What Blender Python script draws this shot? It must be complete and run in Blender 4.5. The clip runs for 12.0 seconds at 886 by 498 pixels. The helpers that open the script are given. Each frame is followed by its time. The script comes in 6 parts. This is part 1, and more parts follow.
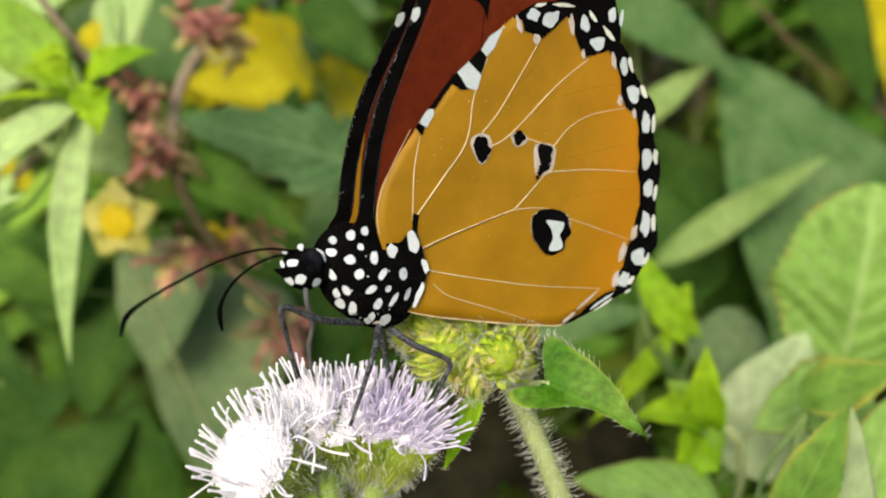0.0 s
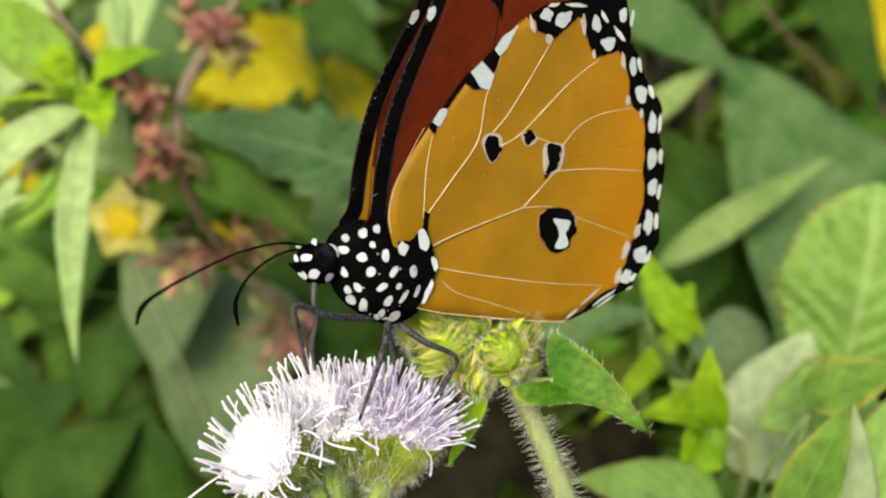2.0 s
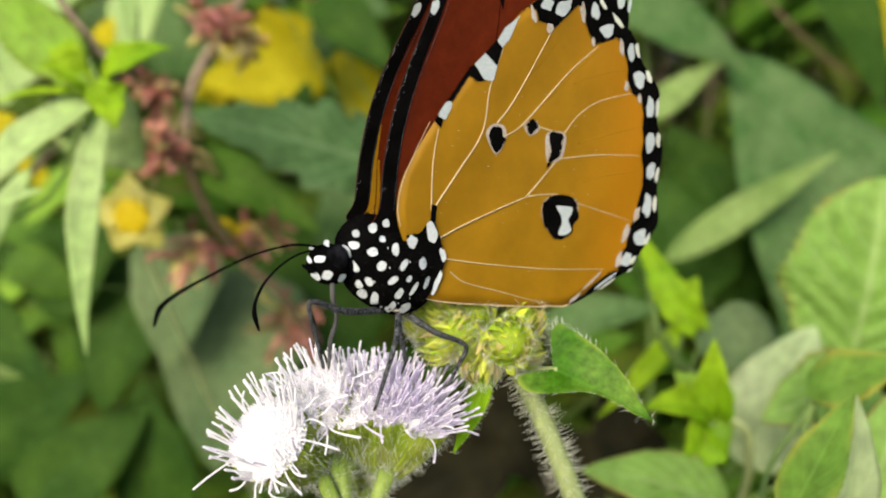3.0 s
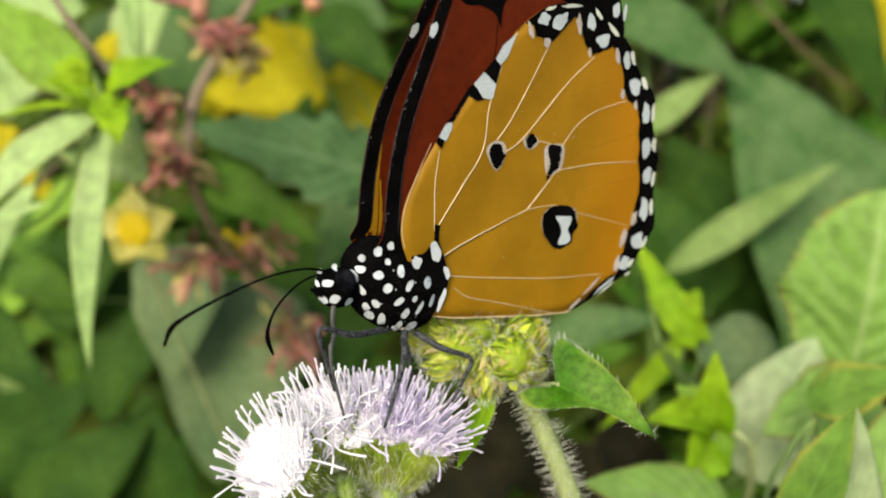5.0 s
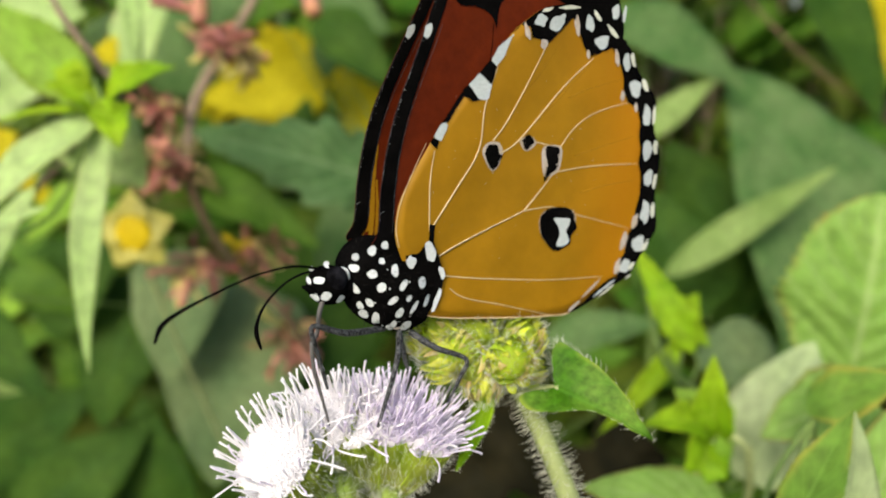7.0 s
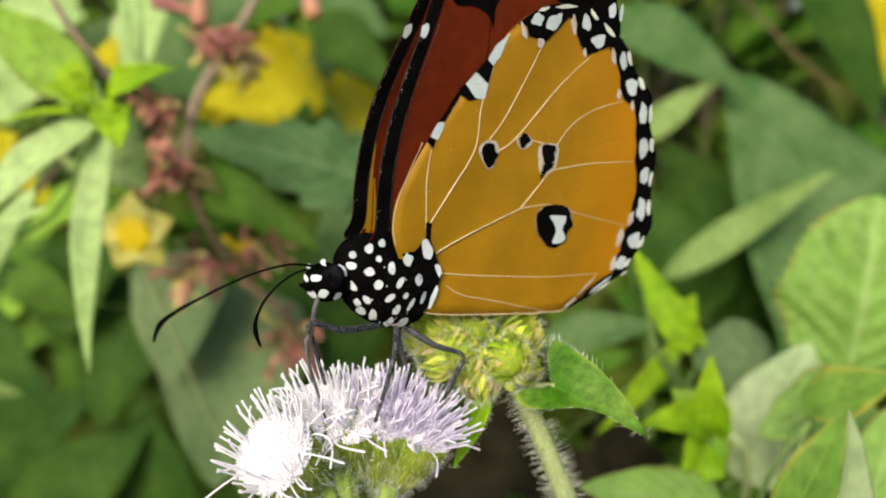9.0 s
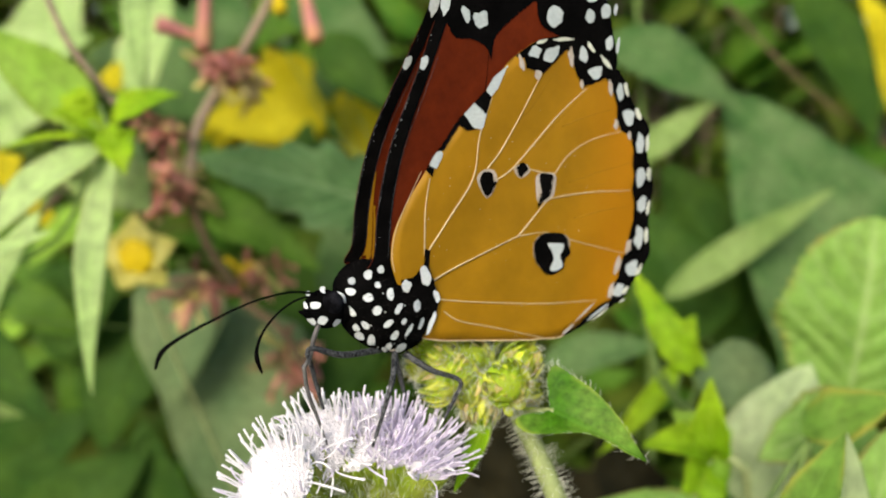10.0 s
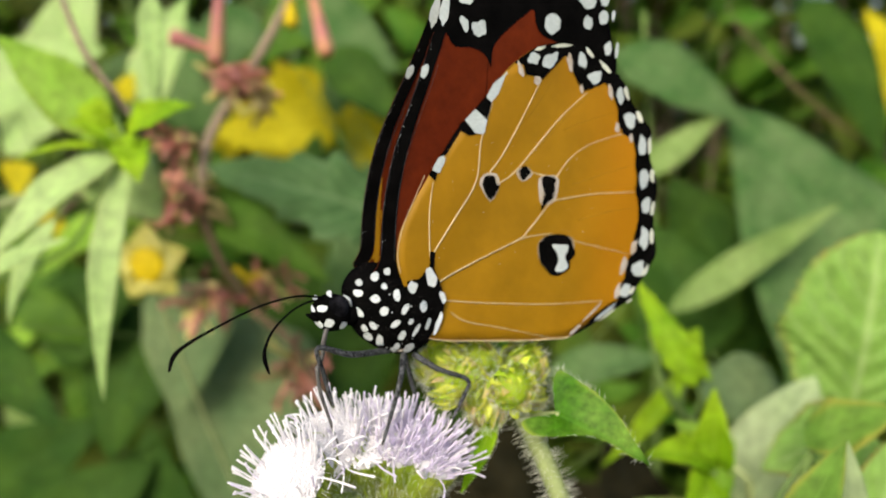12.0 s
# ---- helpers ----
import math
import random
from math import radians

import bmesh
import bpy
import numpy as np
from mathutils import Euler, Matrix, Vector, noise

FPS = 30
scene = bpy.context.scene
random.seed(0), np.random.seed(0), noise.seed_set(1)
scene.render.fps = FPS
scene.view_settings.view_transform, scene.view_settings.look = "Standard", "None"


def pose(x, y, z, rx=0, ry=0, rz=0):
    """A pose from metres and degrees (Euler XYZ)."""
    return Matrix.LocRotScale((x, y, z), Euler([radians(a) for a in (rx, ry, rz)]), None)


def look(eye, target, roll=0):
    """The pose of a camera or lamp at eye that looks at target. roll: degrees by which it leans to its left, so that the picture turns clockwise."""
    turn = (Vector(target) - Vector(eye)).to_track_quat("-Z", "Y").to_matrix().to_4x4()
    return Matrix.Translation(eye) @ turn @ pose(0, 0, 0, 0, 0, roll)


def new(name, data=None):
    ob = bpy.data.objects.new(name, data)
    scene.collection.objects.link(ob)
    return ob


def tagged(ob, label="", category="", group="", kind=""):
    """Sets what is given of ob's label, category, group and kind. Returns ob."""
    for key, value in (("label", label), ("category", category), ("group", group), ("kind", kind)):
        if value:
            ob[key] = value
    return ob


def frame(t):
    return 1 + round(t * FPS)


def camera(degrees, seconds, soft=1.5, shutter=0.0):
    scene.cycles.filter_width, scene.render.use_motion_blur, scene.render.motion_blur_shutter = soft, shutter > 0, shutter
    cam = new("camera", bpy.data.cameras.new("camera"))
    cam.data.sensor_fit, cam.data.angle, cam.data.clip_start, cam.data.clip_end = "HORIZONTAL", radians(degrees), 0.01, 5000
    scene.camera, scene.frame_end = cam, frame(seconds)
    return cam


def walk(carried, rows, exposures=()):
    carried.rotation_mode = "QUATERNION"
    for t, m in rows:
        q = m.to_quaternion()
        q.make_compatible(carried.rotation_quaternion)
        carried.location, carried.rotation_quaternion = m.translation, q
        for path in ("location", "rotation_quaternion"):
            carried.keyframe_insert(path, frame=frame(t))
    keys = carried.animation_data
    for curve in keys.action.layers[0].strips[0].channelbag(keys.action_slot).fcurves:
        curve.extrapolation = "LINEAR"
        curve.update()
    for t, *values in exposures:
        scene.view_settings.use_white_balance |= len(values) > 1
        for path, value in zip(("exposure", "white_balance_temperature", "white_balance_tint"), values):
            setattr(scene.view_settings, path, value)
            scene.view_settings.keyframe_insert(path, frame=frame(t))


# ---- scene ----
from mathutils.geometry import delaunay_2d_cdt

cam = camera(60, 12.0, 2.0)
cam.data.dof.use_dof = True
cam.data.dof.focus_distance = 0.090
cam.data.dof.aperture_fstop = 17.0
PATH = [
    (0.0, look((0.00029, -0.08370, 0.47261), (0.00140, 0.00288, 0.44804), 0.20)),
    (0.5, look((0.00071, -0.08374, 0.47180), (0.00193, 0.00285, 0.44729), 0.17)),
    (1.0, look((0.00067, -0.08431, 0.47235), (0.00168, 0.00243, 0.44835), 0.11)),
    (1.5, look((0.00054, -0.08434, 0.47316), (0.00155, 0.00246, 0.44941), 0.08)),
    (2.0, look((0.00018, -0.08472, 0.47249), (0.00087, 0.00191, 0.44809), 0.09)),
    (2.5, look((0.00023, -0.08567, 0.47162), (0.00029, 0.00080, 0.44667), -0.00)),
    (3.0, look((0.00028, -0.08620, 0.47220), (0.00020, 0.00029, 0.44733), 0.01)),
    (5.0, look((-0.00003, -0.08698, 0.47335), (-0.00020, -0.00018, 0.44958), -0.10)),
    (5.5, look((-0.00055, -0.08708, 0.47291), (-0.00084, -0.00021, 0.44938), 0.05)),
    (6.0, look((0.00027, -0.08726, 0.47334), (0.00028, -0.00041, 0.44972), -0.07)),
    (6.5, look((0.00000, -0.08742, 0.47342), (-0.00000, -0.00048, 0.45013), -0.00)),
    (7.0, look((-0.00006, -0.08743, 0.47334), (-0.00009, -0.00049, 0.45009), -0.07)),
    (9.0, look((0.00016, -0.08866, 0.47315), (0.00019, -0.00163, 0.45021), 0.01)),
    (9.5, look((0.00039, -0.08927, 0.47381), (0.00035, -0.00208, 0.45151), -0.07)),
    (10.0, look((0.00036, -0.09002, 0.47469), (0.00023, -0.00247, 0.45383), -0.17)),
    (10.5, look((0.00012, -0.09062, 0.47510), (0.00003, -0.00295, 0.45475), -0.12)),
    (11.0, look((0.00028, -0.09137, 0.47441), (0.00001, -0.00373, 0.45395), -0.03)),
    (11.5, look((0.00032, -0.09201, 0.47425), (0.00002, -0.00435, 0.45387), 0.07)),
    (12.0, look((-0.00013, -0.09332, 0.47452), (-0.00095, -0.00542, 0.45519), 0.24)),
]
walk(cam, PATH)

# ---- daylight ----
SUN_FROM = Vector((-0.30, -0.76, 0.57)).normalized()
world = bpy.data.worlds.new("sky")
scene.world = world
world.use_nodes = True
sky = world.node_tree.nodes.new("ShaderNodeTexSky")
sky.sky_type, sky.sun_disc = "NISHITA", False
sky.sun_elevation = math.asin(SUN_FROM.z)
sky.sun_rotation = math.atan2(SUN_FROM.x, SUN_FROM.y)
sky.air_density, sky.dust_density = 1.0, 3.0
background = world.node_tree.nodes["Background"]
background.inputs["Strength"].default_value = 0.155
world.node_tree.links.new(sky.outputs[0], background.inputs["Color"])
sun = new("sun", bpy.data.lights.new("sun", "SUN"))
sun.data.energy, sun.data.angle, sun.data.color = 2.5, radians(24), (1.0, 0.93, 0.78)
sun.matrix_world = look(tuple(SUN_FROM * 5), (0, 0, 0))
scene.view_settings.exposure = 0.37


# ---- materials ----
def material(name, color, rough=0.6, vary=0.25, grain=0.004, bump=0.2, second=None, sheer=0.0, sheer_color=None,
             veins=0.0, vein_color=(0.5, 0.6, 0.3), island=0.0, piece=0.0, spec=0.4, edge=0.0, outer=None, edge_color=(0.34, 0.20, 0.05), edge_from=0.86):
    """A surface with colour variation at two scales, fine relief, and for leaves light through the blade and veins."""
    m = bpy.data.materials.new(name)
    m.use_nodes = True
    n, l = m.node_tree.nodes, m.node_tree.links
    bsdf, out = n["Principled BSDF"], n["Material Output"]
    bsdf.inputs["Roughness"].default_value = rough
    bsdf.inputs["Specular IOR Level"].default_value = spec
    coord = n.new("ShaderNodeTexCoord")

    def node(kind, **values):
        made = n.new(kind)
        for key, value in values.items():
            made.inputs[key].default_value = value
        return made

    def math_node(op, a, b=None):
        made = n.new("ShaderNodeMath")
        made.operation = op
        for slot, value in enumerate((a, b)):
            if value is None:
                continue
            if isinstance(value, (int, float)):
                made.inputs[slot].default_value = value
            else:
                l.new(value, made.inputs[slot])
        return made.outputs[0]

    def mix(kind, fac, a, b):
        made = n.new("ShaderNodeMix")
        made.data_type, made.blend_type = "RGBA", kind
        for slot, value in ((0, fac), (6, a), (7, b)):
            if isinstance(value, (int, float)):
                made.inputs[slot].default_value = value
            elif isinstance(value, tuple):
                made.inputs[slot].default_value = (*value[:3], 1)
            else:
                l.new(value, made.inputs[slot])
        return made.outputs[2]

    broad = node("ShaderNodeTexNoise", Scale=0.18 / grain, Detail=3.0, Roughness=0.55)
    fine = node("ShaderNodeTexNoise", Scale=1.3 / grain, Detail=4.0, Roughness=0.6)
    l.new(coord.outputs["Object"], broad.inputs["Vector"])
    l.new(coord.outputs["Object"], fine.inputs["Vector"])
    other = second or tuple(min(1.0, v * 1.55 + 0.004) for v in color)
    ramp = node("ShaderNodeMapRange")
    ramp.inputs["From Min"].default_value, ramp.inputs["From Max"].default_value = 0.38, 0.66
    l.new(broad.outputs["Fac"], ramp.inputs["Value"])
    tone = mix("MIX", math_node("MULTIPLY", ramp.outputs[0], min(1.0, vary * 2)), color, other)
    speck = node("ShaderNodeMapRange")
    speck.inputs["From Min"].default_value, speck.inputs["From Max"].default_value = 0.3, 0.7
    speck.inputs["To Min"].default_value, speck.inputs["To Max"].default_value = 1 - vary * 0.6, 1 + vary * 0.6
    l.new(fine.outputs["Fac"], speck.inputs["Value"])
    value = n.new("ShaderNodeHueSaturation")
    l.new(tone, value.inputs["Color"])
    scale = speck.outputs[0]
    if island:
        geo = n.new("ShaderNodeNewGeometry")
        scale = math_node("MULTIPLY", scale, math_node("ADD", math_node("MULTIPLY", geo.outputs["Random Per Island"], 2 * island), 1 - island))
        l.new(math_node("ADD", math_node("MULTIPLY", geo.outputs["Random Per Island"], 0.07), 0.465), value.inputs["Hue"])
    if piece:
        info = n.new("ShaderNodeObjectInfo")
        scale = math_node("MULTIPLY", scale, math_node("ADD", math_node("MULTIPLY", info.outputs["Random"], 2 * piece), 1 - piece))
    l.new(scale, value.inputs["Value"])
    shade, height = value.outputs["Color"], fine.outputs["Fac"]
    if veins:
        uv = n.new("ShaderNodeSeparateXYZ")
        l.new(coord.outputs["UV"], uv.inputs[0])
        side = math_node("ABSOLUTE", math_node("SUBTRACT", math_node("MULTIPLY", uv.outputs["Y"], 2.0), 1.0))
        wobble = math_node("MULTIPLY", broad.outputs["Fac"], 0.5)
        rib = math_node("SUBTRACT", math_node("MULTIPLY", uv.outputs["X"], 6.5), math_node("MULTIPLY", side, 2.6))
        cell = math_node("PINGPONG", math_node("ADD", rib, wobble), 0.5)
        lateral = n.new("ShaderNodeMapRange")
        lateral.inputs["From Min"].default_value, lateral.inputs["From Max"].default_value = 0.0, 0.13
        lateral.inputs["To Min"].default_value, lateral.inputs["To Max"].default_value = 0.6, 0.0
        l.new(cell, lateral.inputs["Value"])
        mid = n.new("ShaderNodeMapRange")
        mid.inputs["From Min"].default_value, mid.inputs["From Max"].default_value = 0.015, 0.07
        mid.inputs["To Min"].default_value, mid.inputs["To Max"].default_value = 1.0, 0.0
        l.new(side, mid.inputs["Value"])
        mask = math_node("MAXIMUM", lateral.outputs[0], mid.outputs[0])
        shade = mix("MIX", math_node("MULTIPLY", mask, veins), shade, vein_color)
        if edge:
            rim_band = n.new("ShaderNodeMapRange")
            rim_band.inputs["From Min"].default_value, rim_band.inputs["From Max"].default_value = edge_from, 1.0
            l.new(side, rim_band.inputs["Value"])
            shade = mix("MIX", math_node("MULTIPLY", math_node("MULTIPLY", rim_band.outputs[0], ramp.outputs[0]), edge), shade, edge_color)
        net = node("ShaderNodeTexVoronoi", Scale=0.9 / grain)
        l.new(coord.outputs["Object"], net.inputs["Vector"])
        height = math_node("SUBTRACT", math_node("ADD", math_node("MULTIPLY", height, 0.4), net.outputs["Distance"]), math_node("MULTIPLY", mask, min(0.9, veins * 2)))
    if outer:
        # a second hue towards the outer end of the piece, along its own x
        place = n.new("ShaderNodeSeparateXYZ")
        l.new(coord.outputs["Object"], place.inputs[0])
        reach = n.new("ShaderNodeMapRange")
        reach.interpolation_type = "SMOOTHSTEP"
        reach.inputs["From Min"].default_value, reach.inputs["From Max"].default_value = outer[0], outer[1]
        wavy = math_node("ADD", place.outputs["X"], math_node("MULTIPLY", math_node("SUBTRACT", broad.outputs["Fac"], 0.5), 0.02))
        l.new(wavy, reach.inputs["Value"])
        shade = mix("MIX", math_node("MULTIPLY", reach.outputs[0], 0.75), shade, outer[2])
    l.new(shade, bsdf.inputs["Base Color"])
    if bump:
        relief = node("ShaderNodeBump", Strength=bump, Distance=grain * 0.15)
        l.new(height, relief.inputs["Height"])
        l.new(relief.outputs[0], bsdf.inputs["Normal"])
    if sheer:
        through_light = n.new("ShaderNodeBsdfTranslucent")
        if sheer_color:
            l.new(mix("MULTIPLY", 1.0, shade, tuple(sheer_color)), through_light.inputs["Color"])
        else:
            l.new(shade, through_light.inputs["Color"])
        blend = n.new("ShaderNodeMixShader")
        blend.inputs[0].default_value = sheer
        l.new(bsdf.outputs[0], blend.inputs[1])
        l.new(through_light.outputs[0], blend.inputs[2])
        l.new(blend.outputs[0], out.inputs["Surface"])
    return m


def leaf_material(name, color, rough=0.5, veins=0.35, vein_color=None, grain=0.005, vary=0.4, sheer=0.35, second=None, spec=0.35, edge=0.35, edge_color=(0.34, 0.20, 0.05), edge_from=0.86):
    vein_color = vein_color or tuple(min(1.0, v * 1.8 + 0.02) for v in color)
    return material(name, color, rough, vary, grain, 0.35, second, sheer, (1.6, 1.5, 0.7), veins, vein_color, spec=spec, edge=edge, edge_color=edge_color, edge_from=edge_from)


PALE = leaf_material("pale_leaf", (0.35, 0.50, 0.175), 0.6, second=(0.44, 0.56, 0.25), spec=0.15)
FRESH = leaf_material("fresh_leaf", (0.17, 0.35, 0.005), 0.5, 0.5, (0.36, 0.52, 0.05), second=(0.33, 0.50, 0.015), spec=0.12, vary=0.5, edge=1.2, edge_color=(0.42, 0.55, 0.03))
GREEN = leaf_material("green_leaf", (0.075, 0.165, 0.015), 0.55, second=(0.12, 0.23, 0.025), spec=0.12, edge=0.0)
DEEP = leaf_material("deep_green_leaf", (0.029, 0.078, 0.009), 0.6, second=(0.060, 0.125, 0.016), spec=0.08, vary=0.5, edge=0.0)
DUSKY = leaf_material("greyish_leaf", (0.068, 0.150, 0.040), 0.65, 0.3, second=(0.140, 0.225, 0.082), spec=0.06, vary=0.5, edge=0.0)
BLUISH = leaf_material("blue_green_leaf", (0.075, 0.160, 0.050), 0.65, 0.7, (0.22, 0.33, 0.15), second=(0.13, 0.23, 0.085), spec=0.09, edge=0.8, edge_color=(0.22, 0.32, 0.14))
MISTY = leaf_material("dusty_leaf", (0.120, 0.190, 0.078), 0.65, 0.2, second=(0.19, 0.255, 0.11), spec=0.10, vary=0.45, edge=0.0)
LIGHT = leaf_material("light_leaf", (0.175, 0.275, 0.070), 0.65, second=(0.26, 0.36, 0.115), spec=0.12, vary=0.5, edge=0.0)
SPRING = leaf_material("spring_leaf", (0.22, 0.40, 0.038), 0.6, second=(0.32, 0.48, 0.08), spec=0.12)
MILKY = leaf_material("milky_leaf", (0.36, 0.455, 0.23), 0.6, 0.2, second=(0.46, 0.54, 0.32), spec=0.15)
YELLOW = leaf_material("yellowed_leaf", (0.43, 0.375, 0.006), 0.6, 0.2, second=(0.55, 0.50, 0.014), vary=0.5, spec=0.09)
SOFT = leaf_material("hairy_leaf", (0.055, 0.170, 0.005), 0.5, 0.3, grain=0.0016, second=(0.17, 0.30, 0.04), spec=0.12, vary=0.6, edge=1.6, edge_color=(0.30, 0.40, 0.06))
RIBBED = leaf_material("ribbed_leaf", (0.20, 0.36, 0.065), 0.6, 0.55, (0.42, 0.54, 0.22), second=(0.27, 0.43, 0.10), spec=0.12, edge=1.2)
# near-black leaf colour: the deep shade of the low gaps is painted in
SHADE_DARK = leaf_material("shade_dark_leaf", (0.010, 0.010, 0.005), 0.85, 0.2, second=(0.026, 0.022, 0.010), spec=0.04, sheer=0.08, edge=0.0)
RIMMED = leaf_material("brown_rimmed_leaf", (0.110, 0.225, 0.028), 0.6, 0.35, second=(0.18, 0.31, 0.045), spec=0.12, vary=0.5, edge=1.9, edge_color=(0.37, 0.37, 0.06), edge_from=0.66)
MASS = material("mixed_foliage", (0.055, 0.115, 0.010), 0.6, 0.3, 0.006, 0.3, (0.14, 0.21, 0.02), 0.3, (1.6, 1.5, 0.7), island=0.55, spec=0.12)
SOIL = material("soil", (0.020, 0.017, 0.009), 0.95, 0.5, 0.02, 0.6, (0.028, 0.048, 0.010), spec=0.1)
DARK_STALK = material("dark_stalk", (0.10, 0.070, 0.035), 0.7, 0.35, 0.004, 0.4, spec=0.2)
STALK = material("green_stalk", (0.29, 0.345, 0.14), 0.55, 0.25, 0.0015, 0.3, sheer=0.2)
BROWN_STALK = material("brown_stalk", (0.22, 0.165, 0.11), 0.7, 0.35, 0.004, 0.4, spec=0.2)
CALYX = material("red_calyx", (0.32, 0.10, 0.075), 0.7, 0.5, 0.002, 0.3, (0.55, 0.30, 0.22), 0.35, piece=0.55, spec=0.12)
DRY = material("dry_calyx", (0.20, 0.15, 0.06), 0.7, 0.45, 0.002, 0.3, (0.32, 0.27, 0.11), 0.25, piece=0.4, spec=0.15)
PINK = material("pink_petal", (0.58, 0.24, 0.22), 0.6, 0.4, 0.003, 0.2, (0.70, 0.38, 0.17), 0.3, piece=0.25, spec=0.2)
PETAL = material("yellow_petal", (0.50, 0.47, 0.09), 0.5, 0.3, 0.004, 0.2, (0.60, 0.56, 0.18), 0.3, spec=0.2)
PETAL_EYE = material("flower_eye", (0.45, 0.335, 0.006), 0.6, 0.25, 0.003, 0.3, spec=0.12)
FLORET = material("lavender_floret", (0.90, 0.84, 0.965), 0.5, 0.2, 0.0015, 0.1, (0.95, 0.92, 0.98), 0.42, piece=0.05, spec=0.25)
# whitish floret bases; on the left heads also strong sun painted as white
FLORET_WHITE = material("white_floret", (0.97, 0.95, 0.97), 0.5, 0.05, 0.0015, 0.1, (0.97, 0.96, 0.97), 0.35, piece=0.03, spec=0.25)
BRACT = material("green_bract", (0.40, 0.54, 0.04), 0.5, 0.35, 0.0012, 0.3, (0.54, 0.64, 0.10), 0.5, (1.5, 1.4, 0.8), piece=0.2, spec=0.2)
CUP = material("brownish_green_bract", (0.29, 0.41, 0.030), 0.55, 0.4, 0.0010, 0.3, (0.45, 0.47, 0.11), 0.4, (1.4, 1.3, 0.8), piece=0.3, spec=0.2)
BRACT_TIP = material("yellow_bract", (0.58, 0.66, 0.07), 0.5, 0.35, 0.0012, 0.3, (0.72, 0.72, 0.22), 0.5, (1.5, 1.4, 0.8), piece=0.2, spec=0.2)
BRACT_TAN = material("tan_bract", (0.66, 0.64, 0.24), 0.55, 0.35, 0.0012, 0.3, (0.70, 0.54, 0.36), 0.5, (1.3, 1.25, 0.9), piece=0.2, spec=0.2)
FLOWER_STALK = material("hairy_green_stalk", (0.33, 0.47, 0.08), 0.5, 0.3, 0.0012, 0.3, (0.45, 0.56, 0.15), 0.35, spec=0.3)
PETIOLE = material("leaf_stalk", (0.13, 0.20, 0.05), 0.6, 0.25, 0.002, 0.2, spec=0.15)
HAIR = material("plant_hair", (0.95, 0.96, 0.82), 0.5, 0.1, 0.001, 0.0, None, 0.45)
WING = material("orange_wing", (0.375, 0.197, 0.007), 0.5, 0.22, 0.0075, 0.08, (0.47, 0.228, 0.005), 0.3, (1.0, 0.9, 0.6), spec=0.22, outer=(0.019, 0.034, (0.56, 0.232, 0.004)))
RUST = material("rust_wing", (0.095, 0.0125, 0.002), 0.65, 0.3, 0.0022, 0.2, (0.135, 0.020, 0.003), 0.2, (1.6, 1.1, 0.6), spec=0.1)
BLACK = material("black_scales", (0.0022, 0.0022, 0.0022), 0.9, 0.3, 0.0006, 0.5, (0.0055, 0.005, 0.005), spec=0.0)
WHITE = material("white_scales", (0.58, 0.62, 0.63), 0.8, 0.2, 0.0003, 0.7, (0.72, 0.75, 0.75), spec=0.1)
SPOT = material("pale_wing_scales", (0.42, 0.47, 0.47), 0.8, 0.2, 0.0004, 0.5, (0.52, 0.56, 0.55), spec=0.12)
CREASE_SHADE = material("wing_crease_shade", (0.27, 0.135, 0.004), 0.6, 0.2, 0.002, 0.1, spec=0.15)
VEIN = material("wing_vein", (0.50, 0.39, 0.22), 0.6, 0.25, 0.0006, 0.2, spec=0.15)
RIM = material("pale_scales", (0.47, 0.42, 0.37), 0.75, 0.35, 0.0005, 0.4, (0.40, 0.31, 0.20), spec=0.1)
FRINGE = material("cream_fringe", (0.58, 0.60, 0.50), 0.8, 0.2, 0.0004, 0.5, (0.44, 0.46, 0.38), spec=0.12)
LEGS = material("leg_scales", (0.006, 0.0065, 0.007), 0.6, 0.6, 0.00006, 0.12, (0.11, 0.115, 0.12), spec=0.12)
TONGUE = material("feeding_tube", (0.055, 0.052, 0.050), 0.4, 0.4, 0.0003, 0.1, (0.14, 0.135, 0.13), spec=0.4)
EYE = material("compound_eye", (0.002, 0.002, 0.0025), 0.8, 0.9, 0.00022, 1.0, (0.013, 0.013, 0.016), spec=0.02)
FUZZ = material("body_hair", (0.012, 0.011, 0.010), 0.8, 0.3, 0.0006, 0.0, spec=0.05)

# ---- making meshes ----
ORIGIN, STEMS = {}, {}
MM = 0.001


def thing(name, base, label, category, group="", kind=""):
    ob = new(name)
    ob.location = base
    ORIGIN[ob.name] = Vector(base)
    return tagged(ob, label, category, group, kind)


def part(name, bm, mat, parent, label="", smooth=True, kind=""):
    """One mesh under a thing or under a part; the bmesh is in the world's space, or in the keyed thing's own."""
    origin = ORIGIN[parent.name] if parent else Vector()
    bmesh.ops.translate(bm, verts=bm.verts, vec=-origin)
    mesh = bpy.data.meshes.new(name)
    bm.to_mesh(mesh)
    bm.free()
    for poly in mesh.polygons:
        poly.use_smooth = smooth
    for one in mat if isinstance(mat, (list, tuple)) else [mat]:
        mesh.materials.append(one)
    ob = new(name, mesh)
    ob.parent = parent
    ORIGIN[ob.name] = origin
    return tagged(ob, label, kind=kind)


